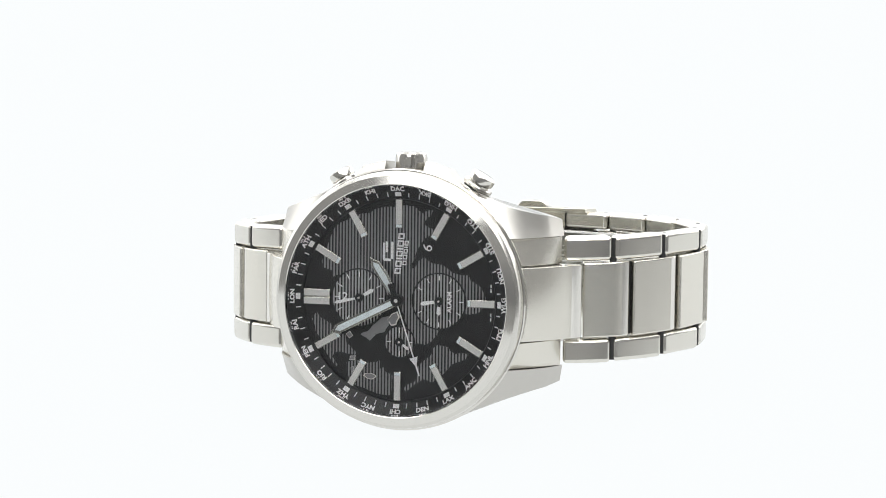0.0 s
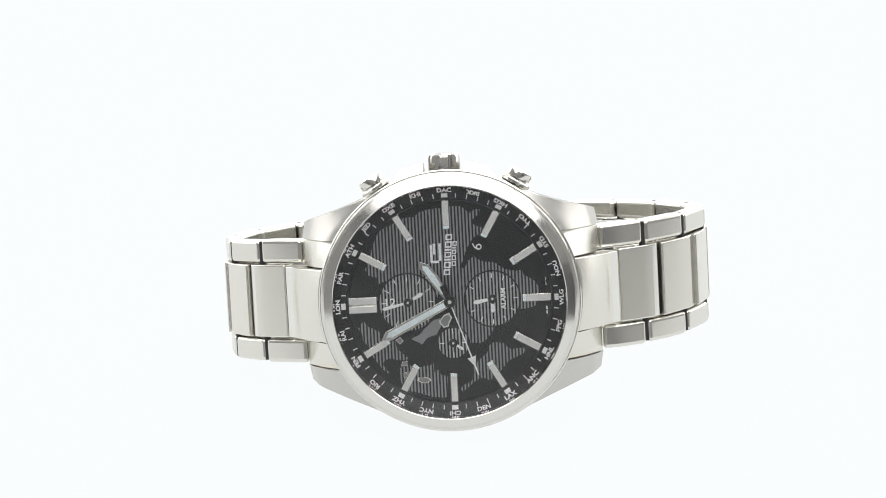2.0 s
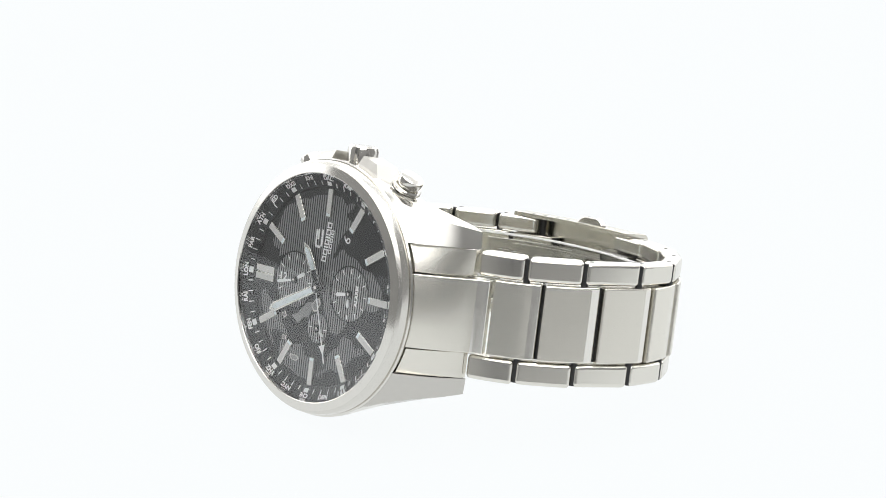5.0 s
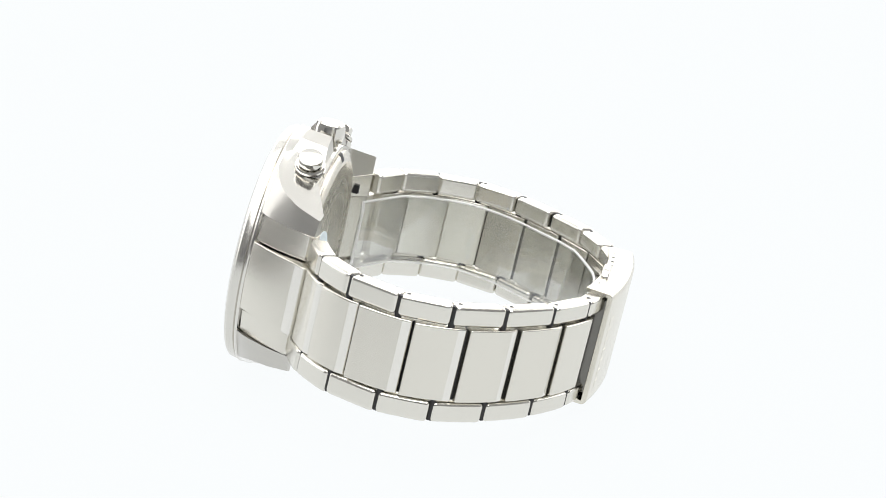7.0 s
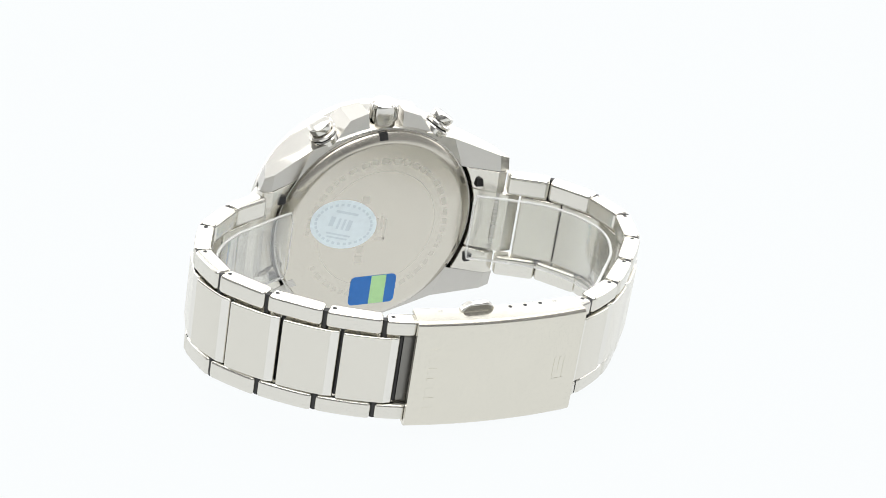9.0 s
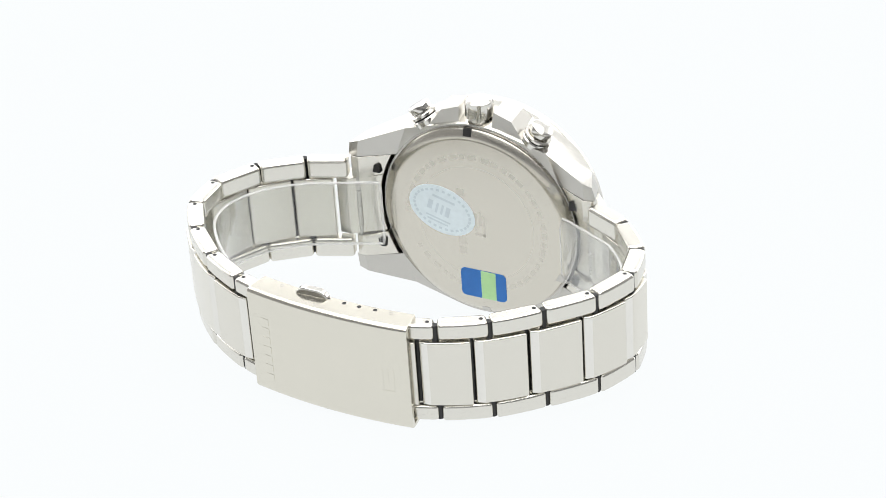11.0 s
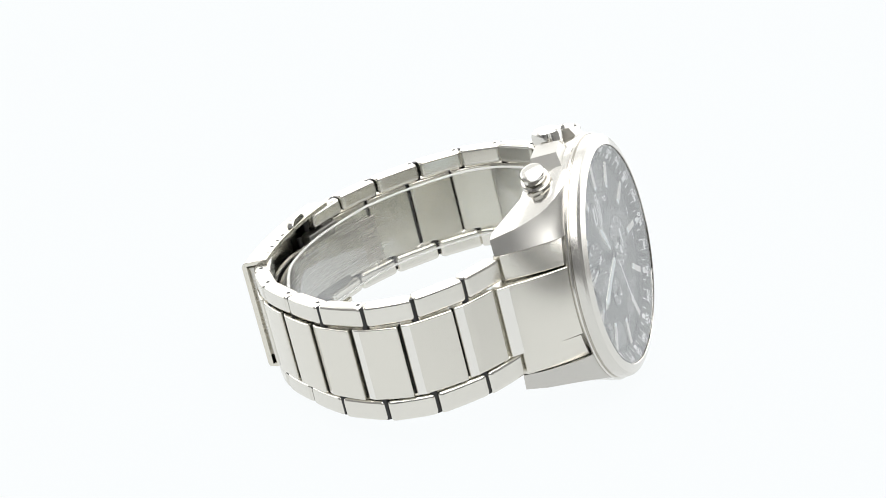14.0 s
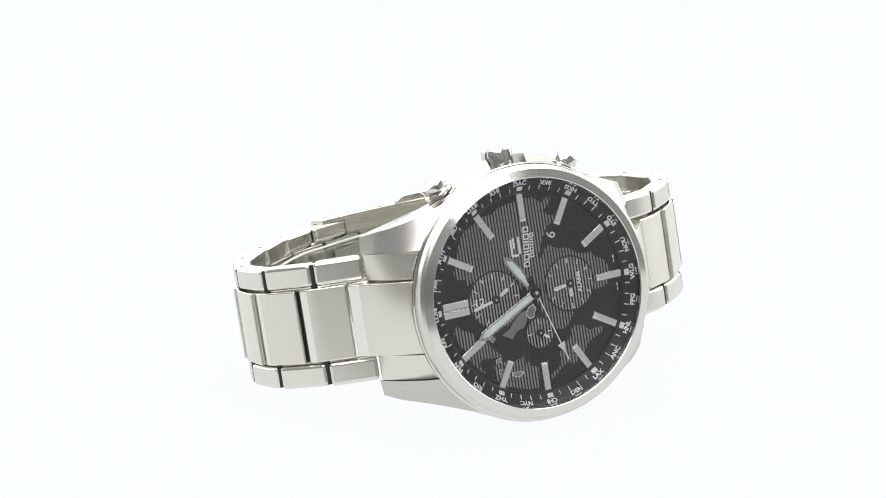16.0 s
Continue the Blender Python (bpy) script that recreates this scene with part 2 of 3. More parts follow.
def shift(x, y):
    """The bracelet's middle line: it leaves the dial's midline towards the clasp, which rests on the table."""
    return 0.039 * (y - 12) * (1 if y > 12 else 0) + (0.012 if x > 0 else 0.017) * x * min(1, max(0, (y - 12) / 12))


# ---- case
def case_ring(r, inner_x, outer_x, outer_z, neck):
    """A cross-section of the case: points (x, z) with a tag for the notch, the lug's front and the flank."""
    q = []
    top = math.asin(10.95 / neck)
    for k in range(9):
        a = top * k / 8
        q.append((neck * math.cos(a), neck * math.sin(a), "notch"))
    q.append((inner_x, 10.95, "lug"))
    for k in (0.25, 0.5, 0.75):
        x, z = inner_x + (outer_x - inner_x) * k, 10.95 + (outer_z - 10.95) * k
        grow = max(1.0, r / math.hypot(x, z))
        q.append((x * grow, z * grow, "lug"))
    q.append((outer_x, outer_z, "edge"))
    d = math.hypot(outer_x, outer_z)
    start = math.atan2(outer_z, outer_x) + (math.acos(r / d) if d > r else 0.02)
    px, pz = r * math.cos(start), r * math.sin(start)
    q.append(((outer_x + px) / 2, (outer_z + pz) / 2, "flank"))
    for k in range(25):
        a = start + (math.pi / 2 - start) * k / 24
        q.append((r * math.cos(a), r * math.sin(a), "flank"))
    return (q + [(-x, z, t) for x, z, t in reversed(q[:-1])] + [(-x, -z, t) for x, z, t in q[1:]] + [(x, -z, t) for x, z, t in reversed(q[1:-1])])


def build_case():
    levels = [(0.75, 21.2, 18.2, 11.6, 17.7, 20.6), (1.1, 21.95, 19.2, 12.8, 18.0, 20.7), (2.2, 22.0, 20.6, 16.0, 16.8, 20.7), (3.3, 21.8, 21.5, 18.2, 16.0, 20.7), (4.5, 21.5, 22.2, 19.8, 15.45, 20.7),
              (6.8, 20.9, 23.6, 22.1, 14.75, 20.5), (8.3, 20.5, 24.3, 23.2, 14.45, 20.3), (8.9, 20.25, 24.5, 23.5, 14.35, 20.1)]
    bm = bmesh.new()
    rings = [case_ring(*lv[1:]) for lv in levels]
    tags = [t for _, _, t in rings[0]]
    vs = [[bm.verts.new((x, lv[0], z)) for x, z, _ in ring] for lv, ring in zip(levels, rings)]
    n = len(tags)
    for a, b in zip(vs[1:], vs[2:]):
        for i in range(n):
            j = (i + 1) % n
            f = bm.faces.new((a[i], a[j], b[j], b[i]))
            f.material_index = int({tags[i], tags[j]} <= {"edge", "flank"})
    for i in range(n):
        bm.faces.new((vs[0][i], vs[0][(i + 1) % n], vs[1][(i + 1) % n], vs[1][i]))
    # the bore in which the dial lies
    bore = []
    for y in (0.75, 1.65):
        ring = []
        for x, z, _ in rings[0]:
            d = math.hypot(x, z)
            ring.append(bm.verts.new((19.75 * x / d, y, 19.75 * z / d)))
        bore.append(ring)
    for a, b in ((bore[0], vs[0]), (bore[1], bore[0])):
        for i in range(n):
            j = (i + 1) % n
            bm.faces.new((a[i], a[j], b[j], b[i]))
    bm.faces.new(bore[1])
    # the back, and the lugs that go on beyond it
    last = vs[-1]
    bm.faces.new([last[i] for i in range(n) if tags[i] not in ("lug", "edge")])
    for sx in (1, -1):
        for sz in (1, -1):
            tip = [i for i in range(n) if tags[i] in ("lug", "edge") and rings[-1][i][0] * sx > 0 and rings[-1][i][1] * sz > 0]
            ids = [min(tip) - 1] + sorted(tip) + [max(tip) + 1]
            feet = []
            for i in ids:
                if tags[i] == "notch":
                    p = (23.4, 12.4, 10.95)
                elif tags[i] == "flank":
                    p = (23.0, 12.3, 14.3)
                else:
                    u = (abs(rings[-1][i][1]) - 10.95) / (14.35 - 10.95)
                    p = (25.4 - 0.5 * u, 11.9 + 0.3 * u, 10.95 + 2.75 * u)
                feet.append(bm.verts.new((sx * p[0], p[1], sz * p[2])))
            m = len(ids)
            for k in range(m):
                j = (k + 1) % m
                f = bm.faces.new((last[ids[k]], last[ids[j]], feet[j], feet[k]))
                f.material_index = int({tags[ids[k]], tags[ids[j]]} == {"edge", "flank"})
            bm.faces.new(feet)
    # shoulders on both sides of the crown
    for side in (1, -1):
        front = [(side * x, y, z) for x, y, z in ((9.8, 1.6, 18.6), (7.4, 3.0, 22.3), (3.55, 3.4, 23.2), (3.3, 1.4, 20.2))]
        back = [(side * x, y, z) for x, y, z in ((9.6, 8.4, 18.4), (7.2, 7.9, 21.7), (3.55, 7.7, 22.9), (3.3, 8.6, 19.6))]
        sweep([front, back], bm=bm)
    case = part("case", bm, SATIN, watch, "satin and polished steel case with angular lugs", bevel=0.28, angle=38)
    case.data.materials.append(POLISHED)
    # bezel
    bz = turned([(20.0, -0.9), (20.0, -1.5), (20.9, -1.495), (21.25, -1.28), (21.5, -1.0), (21.65, -0.5), (21.72, 0.25), (21.55, 0.45), (21.5, 0.5), (21.5, 1.2), (20.0, 1.2)], 160)
    part("bezel", bz, BEZEL, case, "satin round steel bezel", angle=25)
    rim = turned([(19.46, -0.6), (19.48, -1.88), (19.62, -1.98), (20.95, -1.49), (20.9, -0.6)], 160)
    part("bezel_chamfer", rim, POLISHED, case, "polished inner chamfer of the bezel", angle=25)
    lip = turned([(21.1, 0.55), (21.85, 0.62), (22.05, 0.85), (21.95, 1.12), (21.1, 1.15)], 160)
    part("case_lip", lip, POLISHED, case)
    # case back
    back = turned([(0, 10.35), (17.5, 10.35), (17.7, 10.345), (18.1, 10.25), (19.35, 9.65), (19.6, 9.35), (19.6, 8.7), (0, 8.7)], 128)
    cb = part("case_back", back, BACK_STEEL, case, "brushed screw-on steel case back with faint engraving")
    ring = turned([(19.61, 8.95), (19.9, 8.98), (20.0, 8.92), (20.0, 8.6), (19.61, 8.6)], 128)
    part("gasket_groove", ring, INNER, cb)
    for k in range(6):
        # Solid blocks, dull or near-black, paint the shade of the key slots.
        bm = block(-0.85, 0.85, 9.1, 10.16, 18.35, 19.62)
        for v in bm.verts:  # the slot's face follows the bevel
            if v.co.y > 10 and v.co.z > 19:
                v.co.y = 9.53
        turn_verts(bm, bm.verts, 60 * k + 3)
        part("key_slot", bm, RECESS_SHADE if k == 0 else INNER, cb)
    part("engraved_ring", turned([(11.9, 10.34), (12.0, 10.36), (12.1, 10.34), (12.0, 10.3)], 96), ENGRAVED, cb)
    rnd = random.Random(4)
    a = 0
    while a < 330:
        w = rnd.uniform(3, 7)
        bm = sweep([[(r * math.cos(radians(a + w * u)), yy, r * math.sin(radians(a + w * u))) for r in (13.7, 14.6) for yy in (10.33, 10.356)][:2]
                    + [(r * math.cos(radians(a + w * u)), yy, r * math.sin(radians(a + w * u))) for r, yy in ((14.6, 10.356), (14.6, 10.33))] for u in (0, 1)])
        part("engraved_bar", bm, ENGRAVED, cb)
        a += w + rnd.uniform(1.5, 5)
    for k in range(7):
        part("engraved_bar", plate(rectangle(3.0, -6.3 + 2.1 * k, 1.5, 1.5), 10.33, 10.358), ENGRAVED, cb)
    for dx, dz, w, h in ((-0.2, 0.9, 0.5, 3.6), (-1.1, 1.6, 0.5, 3.0), (-1.9, 0, 0.5, 4.6), (-1.0, -1.8, 2.2, 0.5)):
        part("engraved_bar", plate(rectangle(0.2 + dx, -0.4 + dz, w, h), 10.33, 10.358), ENGRAVED, cb)
    # stickers
    def rounded(x0, x1, z0, z1, r):
        pts = []
        for cx, cz, a0 in ((x1 - r, z1 - r, 0), (x0 + r, z1 - r, 90), (x0 + r, z0 + r, 180), (x1 - r, z0 + r, 270)):
            pts += [(cx + r * math.cos(radians(a0 + 30 * k)), cz + r * math.sin(radians(a0 + 30 * k))) for k in range(4)]
        return pts
    st = part("sticker", plate(rounded(-5.7, 3.8, -16.3, -10.2, 0.9), 10.34, 10.43), BLUE, cb, "blue sticker with rounded corners and a pale green band")
    part("green_band", plate(rectangle(-2.0, -13.25, 3.1, 6.06), 10.38, 10.45), GREEN, st, "pale green band")
    oval = [(7.0 + 7.0 * math.cos(a), 5.0 * math.sin(a)) for a in np.linspace(0, 2 * math.pi, 48, endpoint=False)]
    oval = [(7.0 + (x - 7.0) * 0.96 - z * 0.28, 1.6 + (x - 7.0) * 0.28 + z * 0.96) for x, z in oval]
    seal = part("seal_sticker", plate(oval, 10.34, 10.44), PALE, cb, "pale blue oval seal sticker")
    for dx, dz, w, h in ((0, 0, 0.5, 2.2), (1.1, 0, 0.5, 2.2), (-1.2, 0, 0.9, 2.2), (2.6, 0.2, 1.0, 2.0), (0.2, 2.4, 4.8, 0.5), (0.3, -2.2, 5.2, 0.35), (0.3, -2.9, 4.4, 0.35)):
        part("printed_bar", plate(rectangle(7.0 + dx * 0.96 - dz * 0.28, 1.6 + dx * 0.28 + dz * 0.96, w, h, 16), 10.4, 10.452), PALE_PRINT, seal)
    for k in range(30):  # small print round the seal's edge
        a = 2 * math.pi * k / 30
        dx, dz = 5.9 * math.cos(a), 4.0 * math.sin(a)
        turn = math.degrees(math.atan2(4.0 * math.cos(a), -5.9 * math.sin(a)))
        part("printed_bar", plate(rectangle(7.0 + dx * 0.96 - dz * 0.28, 1.6 + dx * 0.28 + dz * 0.96, 0.62, 0.5, turn + 16), 10.4, 10.452), PALE_PRINT, seal)
    return case


def placed(bm, x, y, z, angle):
    """Moves a body turned round its own y axis so that it points outwards, angle degrees from 3 o'clock towards 6."""
    for v in bm.verts:
        a, h, b = v.co
        v.co = (a, b, h)
    turn_verts(bm, bm.verts, angle)
    bmesh.ops.translate(bm, verts=bm.verts, vec=(x, y, z))
    return bm


def build_controls():
    # crown with a grooved rim
    bm = bmesh.new()
    seg = 64
    rings = []
    for h, r, depth in ((19.5, 2.1, 0), (21.3, 2.1, 0), (21.4, 2.7, 1), (23.7, 2.7, 1), (24.3, 2.5, 0.4), (24.6, 2.1, 0)):
        ring = []
        for k in range(seg):
            rr = r - depth * (0.3 if (k % 16) in (0, 1) else 0.0)
            ring.append((rr * math.cos(2 * math.pi * (k + 4) / seg), 6.2 + rr * math.sin(2 * math.pi * (k + 4) / seg), h))
        rings.append(ring)
    sweep(rings, bm=bm)
    bmesh.ops.translate(bm, verts=bm.verts, vec=(-0.05, 0.2, 0))
    part("crown", bm, POLISHED, watch, "fluted polished steel crown", angle=30)
    for angle in (31.6, -31.6):
        d = math.sin(radians(angle)), math.cos(radians(angle))
        stem = placed(turned([(0, 19.0), (1.75, 19.0), (1.75, 23.3), (0, 23.3)], 40), 0, 6.3, 0, angle)
        p = part("push_button", stem, POLISHED, watch, "polished round steel push button")
        part("collar", placed(turned([(1.6, 20.4), (2.4, 20.4), (2.7, 20.65), (2.7, 21.7), (2.5, 21.95), (1.6, 21.95)], 48), 0, 6.3, 0, angle), POLISHED, p)
        # A near-black ring paints the shade in the gap between the collars.
        part("gap_shade_ring", placed(turned([(1.6, 21.9), (2.25, 21.9), (2.25, 22.2), (1.6, 22.2)], 48), 0, 6.3, 0, angle), RECESS_SHADE, p)
        part("collar", placed(turned([(1.6, 22.15), (2.45, 22.15), (2.62, 22.3), (2.62, 22.75), (2.4, 22.95), (1.6, 22.95)], 48), 0, 6.3, 0, angle), POLISHED, p)
        part("cap", placed(turned([(0, 23.15), (1.95, 23.15), (2.12, 23.3), (2.18, 24.3), (2.05, 24.55), (1.7, 24.7), (0, 24.78)], 48), 0, 6.3, 0, angle), POLISHED, p)


# ---- dial
DIAL_Y = 0.9


def coast(outline, seed, rough=0.28, levels=3):
    """Breaks a coarse outline into a ragged coastline."""
    rnd = random.Random(seed)
    pts = [Vector(p) for p in outline]
    for level in range(levels):
        out = []
        for a, b in zip(pts, pts[1:] + pts[:1]):
            side = Vector((b.y - a.y, a.x - b.x))
            out += [a, (a + b) / 2 + side * rnd.uniform(-rough, rough) * 0.55]
        pts = out
    return [(p.x, p.y) for p in pts]


def spoke(angle, r):
    """A point of the dial: angle in degrees clockwise from 12 o'clock."""
    a = radians(180 - angle)
    return r * math.cos(a), r * math.sin(a)


def bar_at(angle, r0, r1, w, y0, y1, across=0.0, bm=None):
    x, z = spoke(angle, (r0 + r1) / 2)
    s = radians(180 - angle)
    x, z = x - across * math.sin(s), z + across * math.cos(s)
    return plate(rectangle(x, z, r1 - r0, w, 180 - angle), y0, y1, bm=bm)


def build_dial():
    dial = part("dial", turned([(0, DIAL_Y), (17.4, DIAL_Y), (17.4, 1.6), (0, 1.6)], 128), DIAL_BLACK, watch, "matt black dial with lined world map relief")
    # land in low relief
    lands = [
        [(-0.7, 15.6), (-2, 15.6), (-3.3, 15.4), (-4.7, 14.9), (-5.2, 14.3), (-6.5, 14.3), (-7.7, 14), (-9.1, 13.3), (-10.8, 12.5), (-11.7, 11.5),
         (-12.4, 9.7), (-12.8, 8.8), (-13.5, 6.9), (-13.9, 5.9), (-13.4, 4.9), (-12, 4.5), (-11.8, 3.4), (-10.6, 3.9), (-9.1, 1.7), (-5.5, -2.3),
         (-1.5, 1.3), (0.3, -1.2), (1.1, -3.4), (3, -7.2), (4.7, -7.3), (5.7, -6.8), (6.7, -5.7), (7.2, -4.8), (8.7, -3), (10.2, -1.9), (11.8, -1.8),
         (14.2, -1.4), (15.2, 1), (14.6, 2.2), (13.9, 3.1), (12.5, 3.8), (12.2, 4.6), (10.3, 4.7), (9.4, 4.9), (8.5, 5.6), (7.3, 6.2), (6.3, 6.3),
         (5.2, 6.7), (4.3, 7.4), (3.3, 6.6), (2.8, 5.6), (2.3, 5.4), (2.1, 6.1), (2.8, 7.1), (3.2, 8.7), (3.7, 9.4), (4.5, 10.5), (5.6, 11.1), (5.9,
         12.1), (4.9, 12.4), (4.1, 13.1), (5, 14), (5.6, 14.4), (5.8, 15.2), (4.7, 15.1), (4.1, 14.6), (3.3, 15.1), (2.6, 15.8), (1.4, 15.9)],
        [(-14.7, -2.6), (-14.1, -3.5), (-13.2, -4), (-12.1, -4.6), (-11.9, -6), (-9.5, -6.4), (-9.3, -7.6), (-8.4, -8.4), (-7.5, -9.2), (-7.8, -9.7),
         (-9, -9.5), (-10.3, -9.2), (-11.4, -9.4), (-11.8, -10.1), (-11.2, -11.1), (-10.6, -11.8), (-11.2, -11.6), (-12.3, -10.3), (-13.4, -8.9),
         (-14, -7), (-14.9, -5.9), (-15.1, -4.7), (-15.6, -3.9), (-15.3, -3.5)],
        [(-9.3, -11), (-8.1, -10.6), (-7.2, -10.5), (-5.5, -10.9), (-4, -10.7), (-3.3, -10.3), (-3.3, -11.8), (-2.5, -11.5), (-2.2, -12.3), (-1,
         -12.8), (-1.2, -16.1), (-2.7, -16.1), (-4.3, -15.8), (-6, -15.2), (-7.4, -14.9), (-8, -14.3), (-8.9, -13.3), (-9.2, -12.2)],
        [(1, -14.9), (1.8, -14.1), (3, -13.5), (3.5, -12.3), (3.3, -11.3), (4.3, -10.2), (5.5, -9.3), (6.1, -7.9), (6.9, -7.2), (8.3, -7.4), (8.9,
         -7.6), (9.1, -8.1), (10, -8.6), (12.4, -8.4), (11.9, -9.3), (10.2, -10), (9.3, -10.4), (8.3, -11.6), (7.3, -12.7), (6, -13.6), (4.4, -13.1),
         (3.1, -13.9), (2.1, -14.8), (1.4, -15.4)],
    ]
    for k, ol in enumerate(lands):
        part("land", plate(coast(ol, 5 + k, 0.12, 2), DIAL_Y - 0.08, DIAL_Y + 0.1), LAND, dial, "dark grey lined land relief")
    isles = [[(-2, -3.2), (-1.2, -2.3), (-0.2, -1.9), (0.2, -2.8), (-0.4, -4.2), (-1.3, -4.4), (-1.9, -3.7)],
             [(-6.8, -6.1), (-5.5, -5.5), (-4.4, -4.3), (-3, -3.1), (-1.7, -2.8), (-1.8, -4.4), (-2.5, -5.5), (-4.1, -6), (-5.1, -7.1), (-5.7, -6.6)],
             [(-6, -12.6), (-4.9, -12.6), (-4.1, -12.8), (-3.8, -13.2), (-4.4, -13.6), (-5.1, -13.6), (-6.2, -13.1)],
             [(-8.5, -9.8), (-7.6, -9.7), (-7.7, -10.5), (-8.7, -10.6)],
             [(-9.5, -6.2), (-8.7, -5.6), (-8.1, -6.3), (-8.8, -6.9)],
             [(-8.4, -11.7), (-7.9, -11.6), (-7.9, -12.5), (-8.4, -12.5)]]
    for k, ol in enumerate(isles):
        shore = coast(ol, 20 + k, 0.14, 2)
        mx, mz = sum(x for x, _ in shore) / len(shore), sum(z for _, z in shore) / len(shore)
        isle = part("island", plate(shore, DIAL_Y - 0.13, DIAL_Y + 0.1), ISLAND if k == 1 else MARKER, dial, "silver grey relief patch with a bright shore")
        part("inland", plate([(mx + (x - mx) * 0.8, mz + (z - mz) * 0.8) for x, z in shore], DIAL_Y - 0.15, DIAL_Y), ISLAND, isle)
    # hour markers
    for h in range(12):
        if h == 0:
            bm = bar_at(0, 12.2, 17.0, 1.2, DIAL_Y - 0.5, DIAL_Y, 0.72)
            bar_at(0, 12.2, 17.0, 1.2, DIAL_Y - 0.5, DIAL_Y, -0.72, bm)
            bar_at(0, 12.25, 16.95, 0.3, DIAL_Y - 0.3, DIAL_Y, 0, bm)
        else:
            bm = bar_at(30 * h, 12.1, 17.0, 1.3, DIAL_Y - 0.5, DIAL_Y)
        mk = part("hour_marker", bm, POLISHED, dial, "applied polished steel hour bar", bevel=0.09)
        if h == 0:
            for across in (0.72, -0.72):
                part("marker_face", bar_at(0, 12.3, 16.9, 1.02, DIAL_Y - 0.525, DIAL_Y - 0.3, across), MARKER, mk)
        else:
            part("marker_face", bar_at(30 * h, 12.75, 16.85, 1.02, DIAL_Y - 0.525, DIAL_Y - 0.3), MARKER, mk)
            part("marker_tip", bar_at(30 * h, 12.22, 12.7, 1.0, DIAL_Y - 0.53, DIAL_Y - 0.3), LUME, mk, "pale luminous tip")
    # sub-dials
    def subdial(x, z, r, label, mat):
        sd = part("subdial", turned([(0, DIAL_Y - 0.1), (r - 0.35, DIAL_Y - 0.1), (r - 0.3, DIAL_Y - 0.13), (r, DIAL_Y - 0.13), (r, DIAL_Y + 0.1), (0, DIAL_Y + 0.1)], 64, (x, z)), mat, dial, label)
        part("subdial_rim", turned([(r - 0.2, DIAL_Y - 0.14), (r + 0.05, DIAL_Y - 0.15), (r + 0.05, DIAL_Y), (r - 0.2, DIAL_Y)], 64, (x, z)), RING_BLACK, sd)
        return sd
    y = DIAL_Y - 0.14
    left = subdial(-7.05, 0.1, 4.95, "round lined sub-dial with a white pointer", SUBLAND)
    right = subdial(7.1, 0.1, 4.75, "round lined alarm sub-dial with two white pointers", SUBLAND)
    low = subdial(0.2, -7.05, 2.75, "small round sub-dial with a short white pointer", SUBLAND)
    for sd, cx, cz, r0, r1, n in ((left, -7.05, 0.1, 3.5, 4.4, 12), (right, 7.1, 0.1, 3.5, 4.3, 12), (low, 0.2, -7.05, 1.5, 2.3, 4)):
        for k in range(n):
            a = 360 / n * k
            if sd is right and k == 0:
                continue
            s = radians(180 - a)
            bm = plate(rectangle(cx + (r0 + r1) / 2 * math.cos(s), cz + (r0 + r1) / 2 * math.sin(s), r1 - r0, 0.13, 180 - a), y - 0.02, y + 0.06)
            part("tick", bm, PRINT, sd)
    part("printed_word", lettering("ALARM", 1.05, 8.95, 0.05, y - 0.01, 180, 0.03, 1.05), PRINT, right, "white printed word")
    part("printed_number", lettering("12", 1.75, -10.1, 0.2, y - 0.01, 90, 0.03, 1.2), PRINT, left, "white printed number")

    def pointer(cx, cz, angle, r0, r1, w, sd, yy=DIAL_Y - 0.3):
        c, s = math.cos(radians(angle)), math.sin(radians(angle))
        pts = [(r0, -w * 0.35), (r1 - 0.4, -w / 2), (r1, 0), (r1 - 0.4, w / 2), (r0, w * 0.35)]
        part("pointer", plate([(cx + c * a - s * b, cz + s * a + c * b) for a, b in pts], yy, yy + 0.12), PRINT, sd, "white pointer")
    pointer(-7.05, 0.1, 193, 0.6, 4.5, 0.55, left)
    pointer(-7.05, 0.1, 30, 1.0, 3.0, 0.7, left)
    pointer(7.1, 0.1, 190, 0.8, 3.3, 0.7, right)
    pointer(7.1, 0.1, 270, 0.9, 2.4, 0.75, right)
    pointer(0.2, -7.05, -35, 0.5, 2.1, 0.5, low)
    for sd, cx, cz in ((left, -7.05, 0.1), (right, 7.1, 0.1), (low, 0.2, -7.05)):
        hub = part("hub", turned([(0, DIAL_Y - 0.45), (0.5, DIAL_Y - 0.45), (0.72, DIAL_Y - 0.35), (0.72, DIAL_Y - 0.1), (0, DIAL_Y - 0.1)], 32, (cx, cz)), DIAL_BLACK, sd, "black pointer hub")
        part("pin", turned([(0, DIAL_Y - 0.5), (0.2, DIAL_Y - 0.5), (0.2, DIAL_Y - 0.4), (0, DIAL_Y - 0.4)], 16, (cx, cz)), MARKER, sd)
    # date
    part("date_number", lettering("6", 2.5, 5.0, 8.95, DIAL_Y - 0.02, 160, 0.0), PRINT, dial, "white date numeral")
    # maker's mark and name as plain shapes
    def hollow(x, z, w, h, line, slant):
        """A small open frame, w towards 6 o'clock and h towards 3 o'clock, whose sides lean."""
        bm = bmesh.new()
        def lean(u, v):
            return x + u + slant * v, z + v
